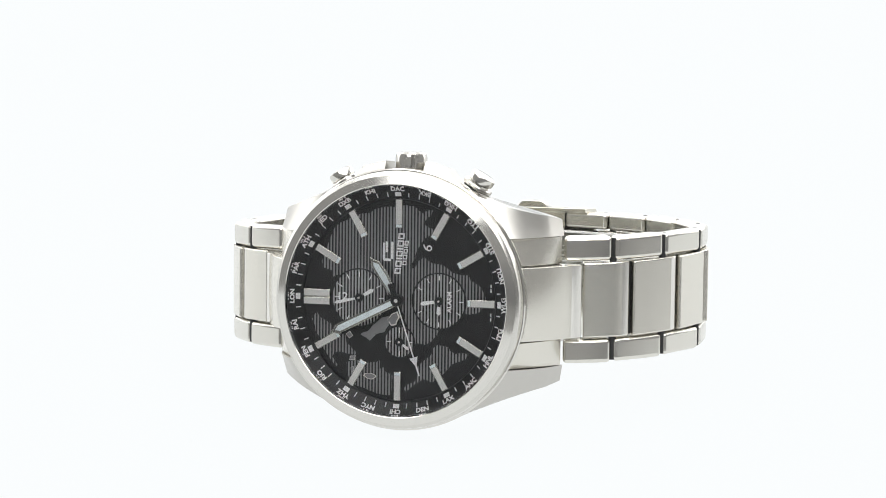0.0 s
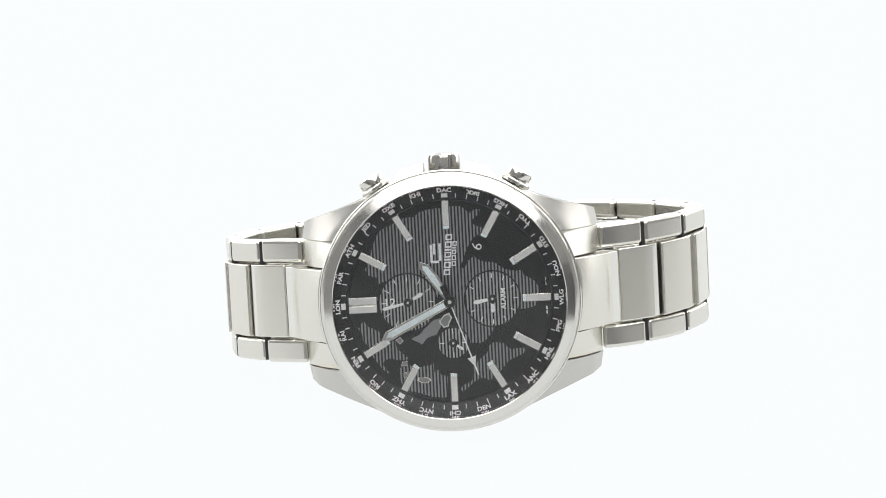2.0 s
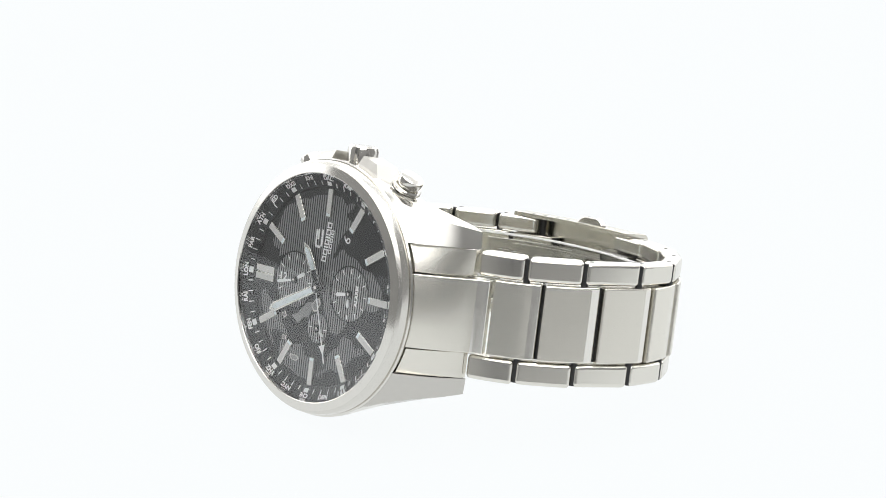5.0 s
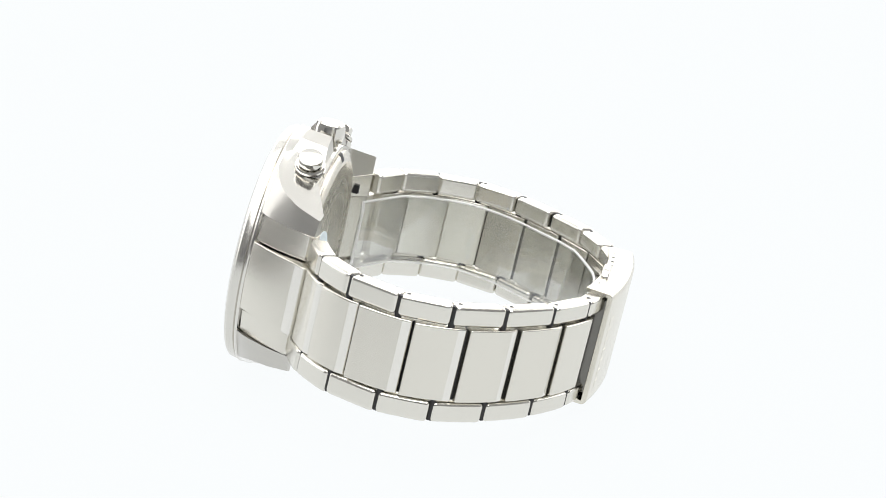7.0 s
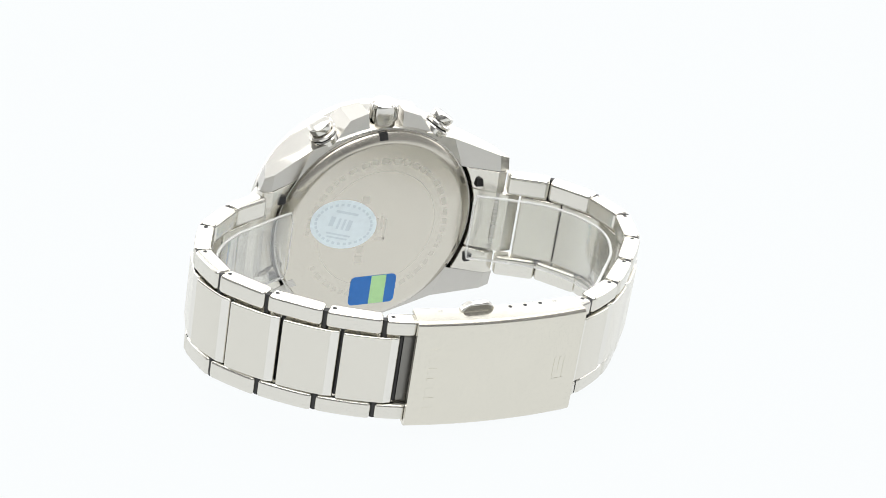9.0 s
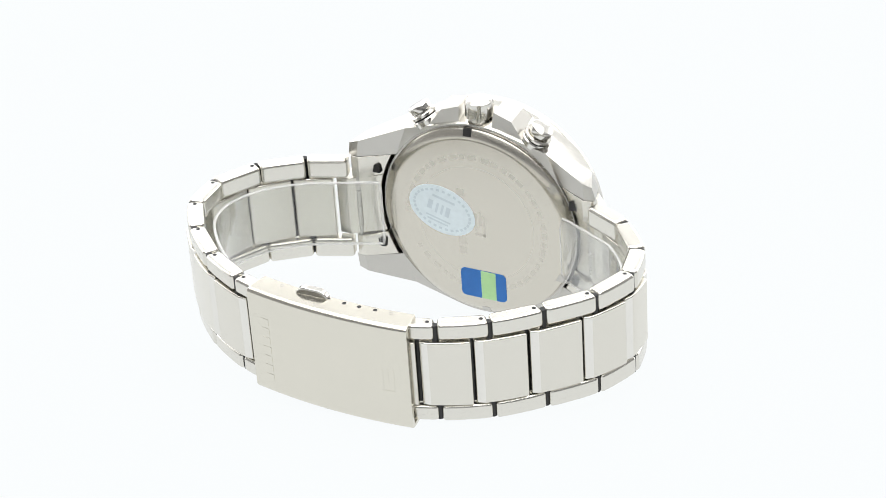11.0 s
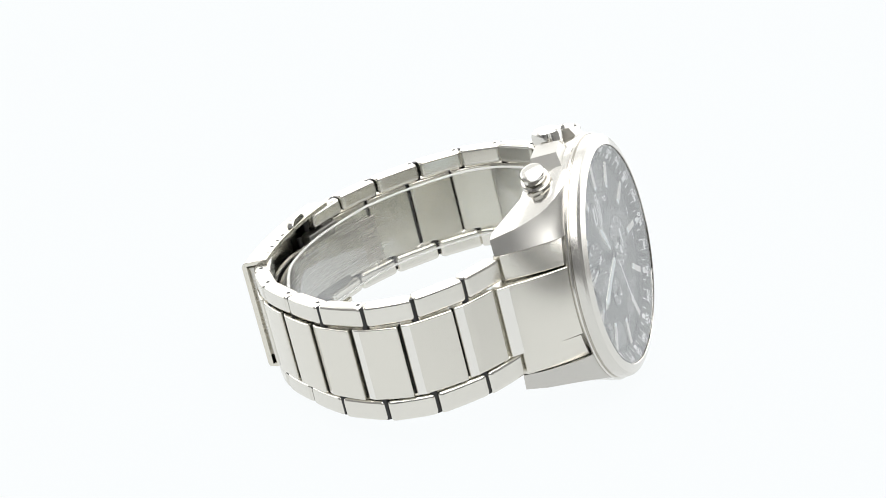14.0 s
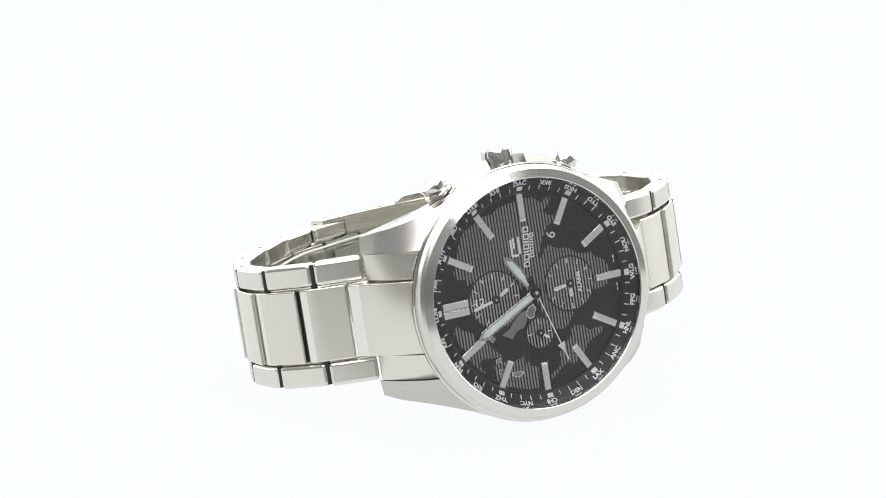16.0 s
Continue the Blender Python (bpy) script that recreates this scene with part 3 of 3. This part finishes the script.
        for u0, u1, v0, v1 in ((-w / 2, w / 2, -h / 2, -h / 2 + line), (-w / 2, w / 2, h / 2 - line, h / 2),
                               (-w / 2, -w / 2 + line, -h / 2 + line, h / 2 - line), (w / 2 - line, w / 2, -h / 2 + line, h / 2 - line)):
            plate([lean(u0, v0), lean(u1, v0), lean(u1, v1), lean(u0, v1)], DIAL_Y - 0.1, DIAL_Y, bm)
        return bm
    def word(z, widths, height, line, lean):
        for w in widths:
            x = lean(z + w / 2)
            if w < 2.5 * line:
                part("printed_bar", plate([(x + u + 0.1 * v, z + w / 2 + v) for u, v in ((-height / 2, -w / 2), (height / 2, -w / 2), (height / 2, w / 2), (-height / 2, w / 2))],
                                          DIAL_Y - 0.1, DIAL_Y), PRINT, dial)
            else:
                part("printed_frame", hollow(x, z + w / 2, height, w, line, 0.1), PRINT, dial)
            z += w + 0.2
    word(4.4, (0.98, 1.05, 0.3, 0.95, 0.3, 1.05, 1.0), 1.12, 0.23, lambda z: -0.25 + 0.105 * (z - 4.95))
    word(5.9, (0.76, 0.8, 0.74, 0.2, 0.82), 0.7, 0.17, lambda z: 0.95 + 0.095 * (z - 6.3))
    for dx, dz, w, h in ((0.45, 0.2, 0.42, 2.9), (-0.5, 0.75, 0.42, 1.8), (-1.0, 0.0, 0.42, 2.9), (-0.45, -1.4, 1.3, 0.42)):
        part("printed_bar", plate(rectangle(-1.7 + dx, 8.1 + dz, w, h), DIAL_Y - 0.1, DIAL_Y), PRINT, dial)
    for z in (1.7, 2.3, -1.4, -2.0):
        part("printed_bar", plate(rectangle(16.1, z * 1.3, 0.22, 0.55), DIAL_Y - 0.03, DIAL_Y), PRINT, dial)
    return dial


def build_chapter_ring():
    slope = [(16.9, 0.75), (17.1, 0.35), (18.3, -0.25), (19.3, -0.73), (19.44, -0.8), (19.44, 1.6), (16.9, 1.6)]
    ring = part("chapter_ring", turned(slope, 160), RING_BLACK, watch, "sloped black ring with white minute track and city codes")

    def on_slope(bm, lift=0.02):
        for v in bm.verts:
            r = math.hypot(v.co.x, v.co.z)
            base = 0.35 - (r - 17.1) * 0.5 if r < 18.3 else -0.25 - (r - 18.3) * 0.476
            v.co.y += base - lift
        return bm
    for k in range(60):
        if k % 5 == 0:
            part("minute_pip", on_slope(bar_at(6 * k, 17.45, 18.15, 1.05, -0.03, 0.05)), PRINT, ring)
        else:
            part("minute_tick", on_slope(bar_at(6 * k, 17.4, 18.15, 0.17, -0.03, 0.05)), PRINT, ring)
    cities = "LON PAR ATH JED DXB KHI DAC BKK HKG TYO SYD NOU WLG PPG HNL ANC LAX DEN CHI NYC YHZ RIO FEN RAI".split()
    for k, code in enumerate(cities):
        a = 15 * k
        x, z = spoke(a, 18.66)
        up = 180 - a if (k <= 6 or k >= 18) else 360 - a
        part("city_code", on_slope(lettering(code, 0.95, x, z, 0.0, up, 0.04, 1.22)), PRINT, ring)
    rnd = random.Random(8)
    for k in range(24):
        for j in range(-2, 3):
            if rnd.random() < 0.75:
                part("printed_bar", on_slope(bar_at(15 * k + j * 0.8, 19.2, 19.36, 0.17, -0.03, 0.05)), PRINT, ring)


def build_pointers():
    def blade(angle, pts, y0, y1, name, label, fill):
        c, s = math.cos(radians(angle)), math.sin(radians(angle))
        def put(points):
            return [(c * a - s * b, s * a + c * b) for a, b in points]
        ob = part(name, plate(put(pts), y0, y1), POLISHED, watch, label, bevel=0.08)
        part("luminous_fill", plate(put(fill), y0 - 0.03, y0 + 0.05), LUME, ob, "pale luminous fill")
        return ob
    blade(123.7, [(1.3, -0.55), (4.6, -1.0), (7.1, -0.85), (8.6, 0.15), (7.3, 0.75), (4.6, 0.75), (1.3, 0.55)], -0.05, 0.12, "hour_hand", "faceted silver hour pointer with pale fill",
          [(1.7, -0.3), (4.6, -0.62), (6.9, -0.5), (7.6, 0.1), (7.0, 0.4), (4.6, 0.42), (1.7, 0.3)])
    blade(206.6, [(0.6, -0.75), (11.9, -0.85), (13.2, 0.0), (11.9, 0.85), (0.6, 0.75)], -0.35, -0.18, "minute_hand", "broad silver minute pointer with pale fill",
          [(1.0, -0.42), (11.4, -0.5), (12.2, 0.0), (11.4, 0.5), (1.0, 0.42)])
    a = -71.2
    c, s = math.cos(radians(a)), math.sin(radians(a))
    pts = [(0.8, -0.1), (9.9, -0.12), (9.9, -0.75), (11.3, -0.14), (13.1, -0.12), (13.1, 0.12), (11.3, 0.14), (9.9, 0.75), (9.9, 0.12), (0.8, 0.1)]
    sec = part("second_hand", plate([(c * u - s * v, s * u + c * v) for u, v in pts], -0.62, -0.52), PRINT, watch, "thin white seconds pointer with an arrowhead")
    tail = [(-3.0, -0.6), (0.9, -0.35), (0.9, 0.35), (-3.0, 0.6)]
    part("tail", plate([(c * u - s * v, s * u + c * v) for u, v in tail], -0.62, -0.52), DIAL_BLACK, sec, "black counterweight")
    hub = part("centre_hub", turned([(0, -0.72), (0.55, -0.72), (0.95, -0.66), (1.0, -0.5), (1.0, DIAL_Y), (0, DIAL_Y)], 40), DIAL_BLACK, watch, "black centre hub")
    part("pin", turned([(0, -0.8), (0.28, -0.8), (0.32, -0.74), (0, -0.74)], 24), MARKER, hub)


def build_crystal():
    ob = part("crystal", turned([(0, -1.8), (19.1, -1.8), (19.25, -1.795), (19.45, -1.72), (19.45, -1.0), (0, -1.0)], 128), GLASS, watch, "clear flat mineral glass crystal")
    ob.visible_shadow = False


# ---- bracelet
RIGHT = [(25.4, 11.2), (33.4, 14.7), (40.7, 21.2), (45.0, 30.4), (44.2, 39.6), (38.8, 47.8), (31.2, 54.9), (22.4, 59.9), (13.2, 62.5)]
LEFT = [(-25.4, 11.0), (-33.4, 15.0), (-39.6, 22.4), (-41.4, 31.1), (-38.3, 40.3), (-32.0, 48.3), (-25.2, 55.4), (-17.2, 60.2), (-8.8, 63.0)]


def curve_through(nodes, steps=40):
    pts = [Vector(p) for p in nodes]
    pts = [2 * pts[0] - pts[1]] + pts + [2 * pts[-1] - pts[-2]]
    out = []
    for i in range(1, len(pts) - 2):
        p0, p1, p2, p3 = pts[i - 1:i + 3]
        for k in range(steps):
            t = k / steps
            out.append(0.5 * ((2 * p1) + (p2 - p0) * t + (2 * p0 - 5 * p1 + 4 * p2 - p3) * t * t + (3 * p1 - p0 - 3 * p2 + p3) * t ** 3))
    out.append(pts[-2])
    return out


def along(curve, s):
    """The point s millimetres along a polyline (a little past either end as well)."""
    if s < 0:
        d = (curve[1] - curve[0]).normalized()
        return curve[0] + d * s
    for a, b in zip(curve, curve[1:]):
        step = (b - a).length
        if s <= step:
            return a + (b - a) * (s / step)
        s -= step
    return curve[-1] + (curve[-1] - curve[-2]).normalized() * s


def link_body(a, b, profile, z0, z1, side, bm=None):
    """A link between a and b: its profile of (along, outwards) swept from z0 to z1, raised by the bracelet's own shift."""
    d = (b - a).normalized()
    n = Vector((d.y, -d.x)) * side
    rings = []
    for z in (z0, z1):
        ring = []
        for u, h in profile:
            p = a + d * u + n * h
            ring.append((p.x, p.y, z + shift(p.x, p.y)))
        rings.append(ring)
    return sweep(rings, bm=bm)


def half_width(s, total):
    return 10.8 - 1.2 * s / total


def build_bracelet():
    for side, nodes, count in ((1, RIGHT, 7), (-1, LEFT, 7)):
        curve = curve_through(nodes)
        total = sum((b - a).length for a, b in zip(curve, curve[1:]))
        joints = [sum((b - a).length for a, b in zip(curve[:40 * k], curve[1:40 * k + 1])) for k in range(count + 1)]
        joints.append(2 * joints[-1] - joints[-2])
        for k in range(count + 1):
            s, pitch = joints[k], joints[k + 1] - joints[k]
            hw = half_width(s + pitch / 2, total)
            a, b = along(curve, s), along(curve, s + pitch)
            ca, cb = along(curve, s + (3.55 if k == 0 else 3.5)), along(curve, s + pitch + 3.5)
            length = (cb - ca).length
            mid = [(0.3, -2.35), (0.05, 0.22), (0.3 * length, 0.4), (0.55 * length, 0.42), (length - 2.0, 0.34), (length - 0.52, -0.26), (length - 0.85, -2.35)]
            # The last right link is lowered and coloured as the hollow's shade.
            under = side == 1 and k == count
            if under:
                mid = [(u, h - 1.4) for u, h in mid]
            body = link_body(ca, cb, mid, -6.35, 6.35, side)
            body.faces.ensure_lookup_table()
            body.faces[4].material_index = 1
            link = part("bracelet_link", body, HOLLOW_SHADE if under else BRUSHED, watch, "lowered link under the clasp, darkened as shade" if under else "brushed steel centre link with a polished bevelled end", bevel=0.32, angle=20)
            link.data.materials.append(HOLLOW_SHADE if under else BRIGHT_BEVEL)
            length = (b - a).length
            out = [(0.6, -3.1), (0.24, -0.06), (length / 3, 0.12), (2 * length / 3, 0.12), (length - 0.24, -0.06), (length - 0.6, -3.1)]
            for top in (1, -1):
                bm = link_body(a, b, out, top * 6.6, top * hw, side)
                part("side_link", bm, SIDE_STEEL, link, bevel=0.75, angle=20)
                if top == 1 and k >= 2:
                    d = (b - a).normalized()
                    n = Vector((d.y, -d.x)) * side
                    c = a + d * 1.5 - n * 1.45
                    z = hw + shift(c.x, c.y)
                    # A flush near-black disc paints the shade inside the pin hole.
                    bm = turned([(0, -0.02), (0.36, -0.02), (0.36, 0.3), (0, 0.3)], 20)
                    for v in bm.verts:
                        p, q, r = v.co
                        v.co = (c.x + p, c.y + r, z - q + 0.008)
                    part("pin_hole_shade", bm, RECESS_SHADE, link)
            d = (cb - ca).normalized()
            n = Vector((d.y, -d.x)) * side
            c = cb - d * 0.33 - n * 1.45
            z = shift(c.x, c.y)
            # Near-black pin, its colour standing for the shade between centre links.
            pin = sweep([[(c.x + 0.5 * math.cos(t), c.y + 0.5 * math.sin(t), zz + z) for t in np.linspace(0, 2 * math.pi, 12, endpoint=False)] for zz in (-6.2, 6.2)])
            part("gap_shade_pin", pin, RECESS_SHADE, link)
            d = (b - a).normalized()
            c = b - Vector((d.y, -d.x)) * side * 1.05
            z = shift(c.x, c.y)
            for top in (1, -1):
                # Near-black pin just under the surface fills the side gap with shade.
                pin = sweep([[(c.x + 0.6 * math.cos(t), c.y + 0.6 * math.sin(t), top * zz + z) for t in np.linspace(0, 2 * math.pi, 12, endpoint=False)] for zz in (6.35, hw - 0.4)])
                part("gap_shade_pin", pin, RECESS_SHADE, link)
    build_end_links()
    build_clasp()


def build_end_links():
    for sx in (1, -1):
        def piece(z0, z1, rec, x_end, y_end, proud=0.0, strip=False, steps=8):
            rings = []
            for k in range(steps + 1):
                z = z0 + (z1 - z0) * k / steps
                xb = math.sqrt(21.62 ** 2 - z * z) + rec * 0.3
                q = [(xb - 1.2, 1.5 + rec * 0.5), (xb + 0.25, 1.35 + rec * 0.5), (xb + 0.6, 1.75 + rec)]
                x0, y0 = q[-1]
                for u in (0.25, 0.5, 0.75, 0.9) if strip else (0.25, 0.5, 0.75, 0.93):
                    bulge = 0.7 * u * (1 - u) * 2
                    q.append((x0 + (x_end - x0) * u + bulge, y0 + (y_end - y0) * u - bulge))
                if strip:  # the bevelled end over the hinge
                    q += [(x_end + 0.05, y_end - 0.6), (x_end + 0.85, y_end + 0.6), (x_end + 0.2, y_end + 2.0)]
                else:
                    q += [(x_end, y_end), (x_end - 0.5, y_end + 1.4)]
                q += [(x_end - 2.2, y_end + 1.5 + 0.6 * strip), (xb - 1.2, 9.4)]
                rings.append([(sx * (x + proud), y - proud * 0.8, z) for x, y in q])
            return sweep(rings)
        bm = piece(-6.15, 6.15, 0.0, 27.5, 11.3, 0.28, True)
        bm.faces.ensure_lookup_table()
        for f in bm.faces:  # the bevelled end is polished
            at = f.calc_center_median()
            f.material_index = int(len(f.verts) == 4 and abs(at.x) > 27.4 and at.y < 11.8)
        end = part("end_link", bm, BRUSHED, watch, "brushed steel end link curved round the bezel", bevel=0.2)
        end.data.materials.append(BRIGHT_BEVEL)
        for top in (1, -1):
            part("side_end_link", piece(top * 6.38, top * 10.88, 0.45, 25.3, 11.0), BRUSHED, end, bevel=0.15)
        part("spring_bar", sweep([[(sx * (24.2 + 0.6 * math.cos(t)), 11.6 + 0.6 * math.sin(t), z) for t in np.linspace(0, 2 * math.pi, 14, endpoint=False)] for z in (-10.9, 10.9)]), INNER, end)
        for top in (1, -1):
            # A near-black block paints the shade of the slot.
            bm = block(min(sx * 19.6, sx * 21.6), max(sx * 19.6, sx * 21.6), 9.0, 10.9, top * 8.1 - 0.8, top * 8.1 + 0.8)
            part("slot_shade", bm, RECESS_SHADE, end)


def build_clasp():
    # the cover: a channel bent along an arc
    def spine(u):
        x = -13.7 + 31.4 * u
        return Vector((x, 64.75 - 0.0055 * (x + 1.0) ** 2))
    hw, th, depth = 10.2, 0.75, 4.9
    fold = [(-1.0 + math.sin(math.pi * k / 12), hw - 1.0 + math.cos(math.pi * k / 12)) for k in range(7)]
    prof = [(-depth, hw)] + fold + [(h, -z) for h, z in reversed(fold)] + [(-depth, -hw), (-depth, -hw + th), (-th - 0.2, -hw + th), (-th - 0.2, hw - th), (-depth, hw - th)]
    rings = []
    for k in range(21):
        u = k / 20
        p = spine(u)
        d = (spine(u + 0.01) - spine(u - 0.01)).normalized()
        n = Vector((-d.y, d.x))
        ring = []
        for h, z in prof:
            q = p + n * h
            ring.append((q.x, q.y, z + shift(p.x, p.y)))
        rings.append(ring)
    clasp = part("clasp", sweep(rings), CLASP_STEEL, watch, "curved satin steel fold-over clasp", bevel=0.1, angle=40)
    def on_top(x, h, r, name, mat, sub=0.0, seg=18):
        u = (x + 13.7) / 31.4
        p = spine(u)
        bm = turned([(sub, -0.02), (r, -0.02), (r, 0.2), (sub, 0.2)], seg)
        for v in bm.verts:
            a, q, b = v.co
            v.co = (p.x + a, p.y - h + b, hw + shift(p.x, p.y) - q + 0.006)
        part(name, bm, mat, clasp)
    # Near-black discs paint the shade inside the holes.
    for x in (-6.2, -3.2, -0.35):
        on_top(x, 4.1, 0.36, "adjust_hole_shade", RECESS_SHADE)
    for x in (-9.1, 12.4):
        on_top(x, 4.1, 0.42, "rivet", INNER, 0.25)
    # release button: a half-round lug that stands out of the side wall
    p = spine((5.9 + 13.7) / 31.4)
    outline = [(p.x + 3.1 * math.cos(t), hw + 2.35 + 1.75 * min(math.sin(t), 0.86)) for t in np.linspace(0, math.pi, 13)]
    part("release_button", plate([(x, z - 0.35) for x, z in outline], p.y - 4.9, p.y - 3.5), POLISHED, clasp, "polished half-round release button", bevel=0.3)
    # A thin near-black sheet paints the shade round the button.
    slot_shade = [(p.x + 3.4 * math.cos(t), p.y - 4.15 + 0.62 * math.sin(t)) for t in np.linspace(0, 2 * math.pi, 20, endpoint=False)]
    top = hw + shift(p.x, p.y)
    part("button_slot_shade", slab(slot_shade, top - 0.1, top + 0.02), RECESS_SHADE, clasp)
    def relief(x, z, w, h):
        rings = []
        for u in (x - w / 2, x, x + w / 2):
            q = spine((u + 13.7) / 31.4)
            rings.append([(u, q.y + dy, zz) for dy, zz in ((-0.2, z - h / 2), (0.035, z - h / 2 + 0.05), (0.035, z + h / 2 - 0.05), (-0.2, z + h / 2))])
        part("engraved_bar", sweep(rings), CLASP_STEEL, clasp)
    for k in range(7):
        relief(14.2, -4.6 + 1.9 * k, 1.6, 1.35)
    for dx, dz, w, h in ((0.0, 0.0, 0.35, 4.2), (-1.0, 0.8, 0.35, 2.8), (-2.0, 0.0, 0.35, 4.2), (-1.0, -2.2, 2.2, 0.35)):
        relief(-8.8 + dx, dz + 1.2, w, h)
    # Blocks added to fill the hollow; the right one is dark as shade.
    for x0, x1, y0, y1 in ((13.2, 16.6, 60.2, 62.9), (-12.9, -11.0, 60.2, 63.2)):
        bm = block(x0, x1, y0, y1, -8.6 + 2.3, 8.6 + 2.3)
        part("hollow_filler", bm, HOLLOW_SHADE if x0 > 0 else INNER, clasp, "filler block added in the hollow under the cover", bevel=0.3)
    # folding blades inside
    for lift, x0, x1, w in ((-3.0, -17.0, 22.0, 4.9), (-4.2, -12.0, 24.0, 4.4)):
        rings = []
        for k in range(25):
            x = x0 + (x1 - x0) * k / 24
            y = 65.2 + lift - 0.015 * (x - 0.9) ** 2
            ring = []
            for h, zz in ((0, w), (0, -w), (-0.7, -w), (-0.7, w)):
                ring.append((x, y + h, zz + shift(x, y)))
            rings.append(ring)
        part("folding_blade", sweep(rings), INNER, clasp, "curved steel folding blade", bevel=0.08)


# ---- clear cuff inside the bracelet
cuff_thing = tagged(new("display_cuff"), "clear plastic display cuff sitting inside the bracelet", "watch holder")


def build_cuff():
    right, left = curve_through(RIGHT), curve_through(LEFT)
    loop = [along(right, s) for s in np.linspace(3.0, 66, 26)] + [Vector((12, 62.6)), Vector((0.9, 63.6)), Vector((-9, 62.6))] + [along(left, s) for s in np.linspace(62, 3.0, 26)]
    inner = []
    for i, p in enumerate(loop):
        d = (loop[min(i + 1, len(loop) - 1)] - loop[max(i - 1, 0)]).normalized()
        n = Vector((-d.y, d.x))
        inner.append(p + n * 4.4 - Vector((0, 0.5)))
    inner = [Vector((18.4, 12.6)), Vector((20.2, 12.6))] + inner[2:-2] + [Vector((-20.2, 12.6)), Vector((-18.4, 12.6))]
    path = curve_through(inner, 3)
    rings, rims = [], ([], [])
    for i, p in enumerate(path):
        d = (path[min(i + 1, len(path) - 1)] - path[max(i - 1, 0)]).normalized()
        n = Vector((-d.y, d.x))
        e = min(i, len(path) - 1 - i)
        w = 6.7 - (1.6 if e == 0 else 0.5 if e == 1 else 0)
        ring = []
        for h, zz in ((0.0, w - 0.2), (0.0, -w + 0.2), (0.55, -w + 0.2), (0.55, w - 0.2)):
            q = p + n * h
            ring.append((q.x, q.y, zz + shift(p.x, p.y) - 0.5))
        rings.append(ring)
        for rim, zz in zip(rims, (w, -w)):
            ring = []
            for k in range(8):
                q = p + n * (0.275 + 0.3 * math.cos(math.pi * k / 4))
                ring.append((q.x, q.y, zz + 0.24 * math.sin(math.pi * k / 4) + shift(p.x, p.y) - 0.5))
            rim.append(ring)
    band = part("band", sweep(rings), PLASTIC, cuff_thing, "clear bent plastic band", angle=50)
    band.visible_shadow = False
    for rim in rims:
        part("rim", sweep(rim), FROST, band, "rounded milky plastic edge", angle=60).visible_shadow = False
    for ring in (rings[0], rings[-1]):  # the cut ends
        c = [Vector(v) for v in ring]
        mid, up = sum(c, Vector()) / 4, Vector((0, 0, 1))
        reach = (c[0].z - c[1].z) / 2
        side = (c[2] - c[1]).normalized()
        out = side.cross(up)
        loops = []
        for zz in (-reach, reach):
            loops.append([mid + up * zz + side * 0.24 * math.cos(math.pi * k / 4) + out * 0.16 * math.sin(math.pi * k / 4) for k in range(8)])
        part("end_edge", sweep(loops), FROST, band, "rounded milky plastic edge", angle=60).visible_shadow = False


build_case()
build_controls()
build_dial()
build_chapter_ring()
build_pointers()
build_crystal()
build_bracelet()
build_cuff()


# ---------------------------------------------------------------- turning
def motions():
    rows = [(t, pose(0, 0, 0, 0, 0, -a)) for t, a in TURNS]
    walk(watch, rows)
    walk(cuff_thing, rows)


motions()
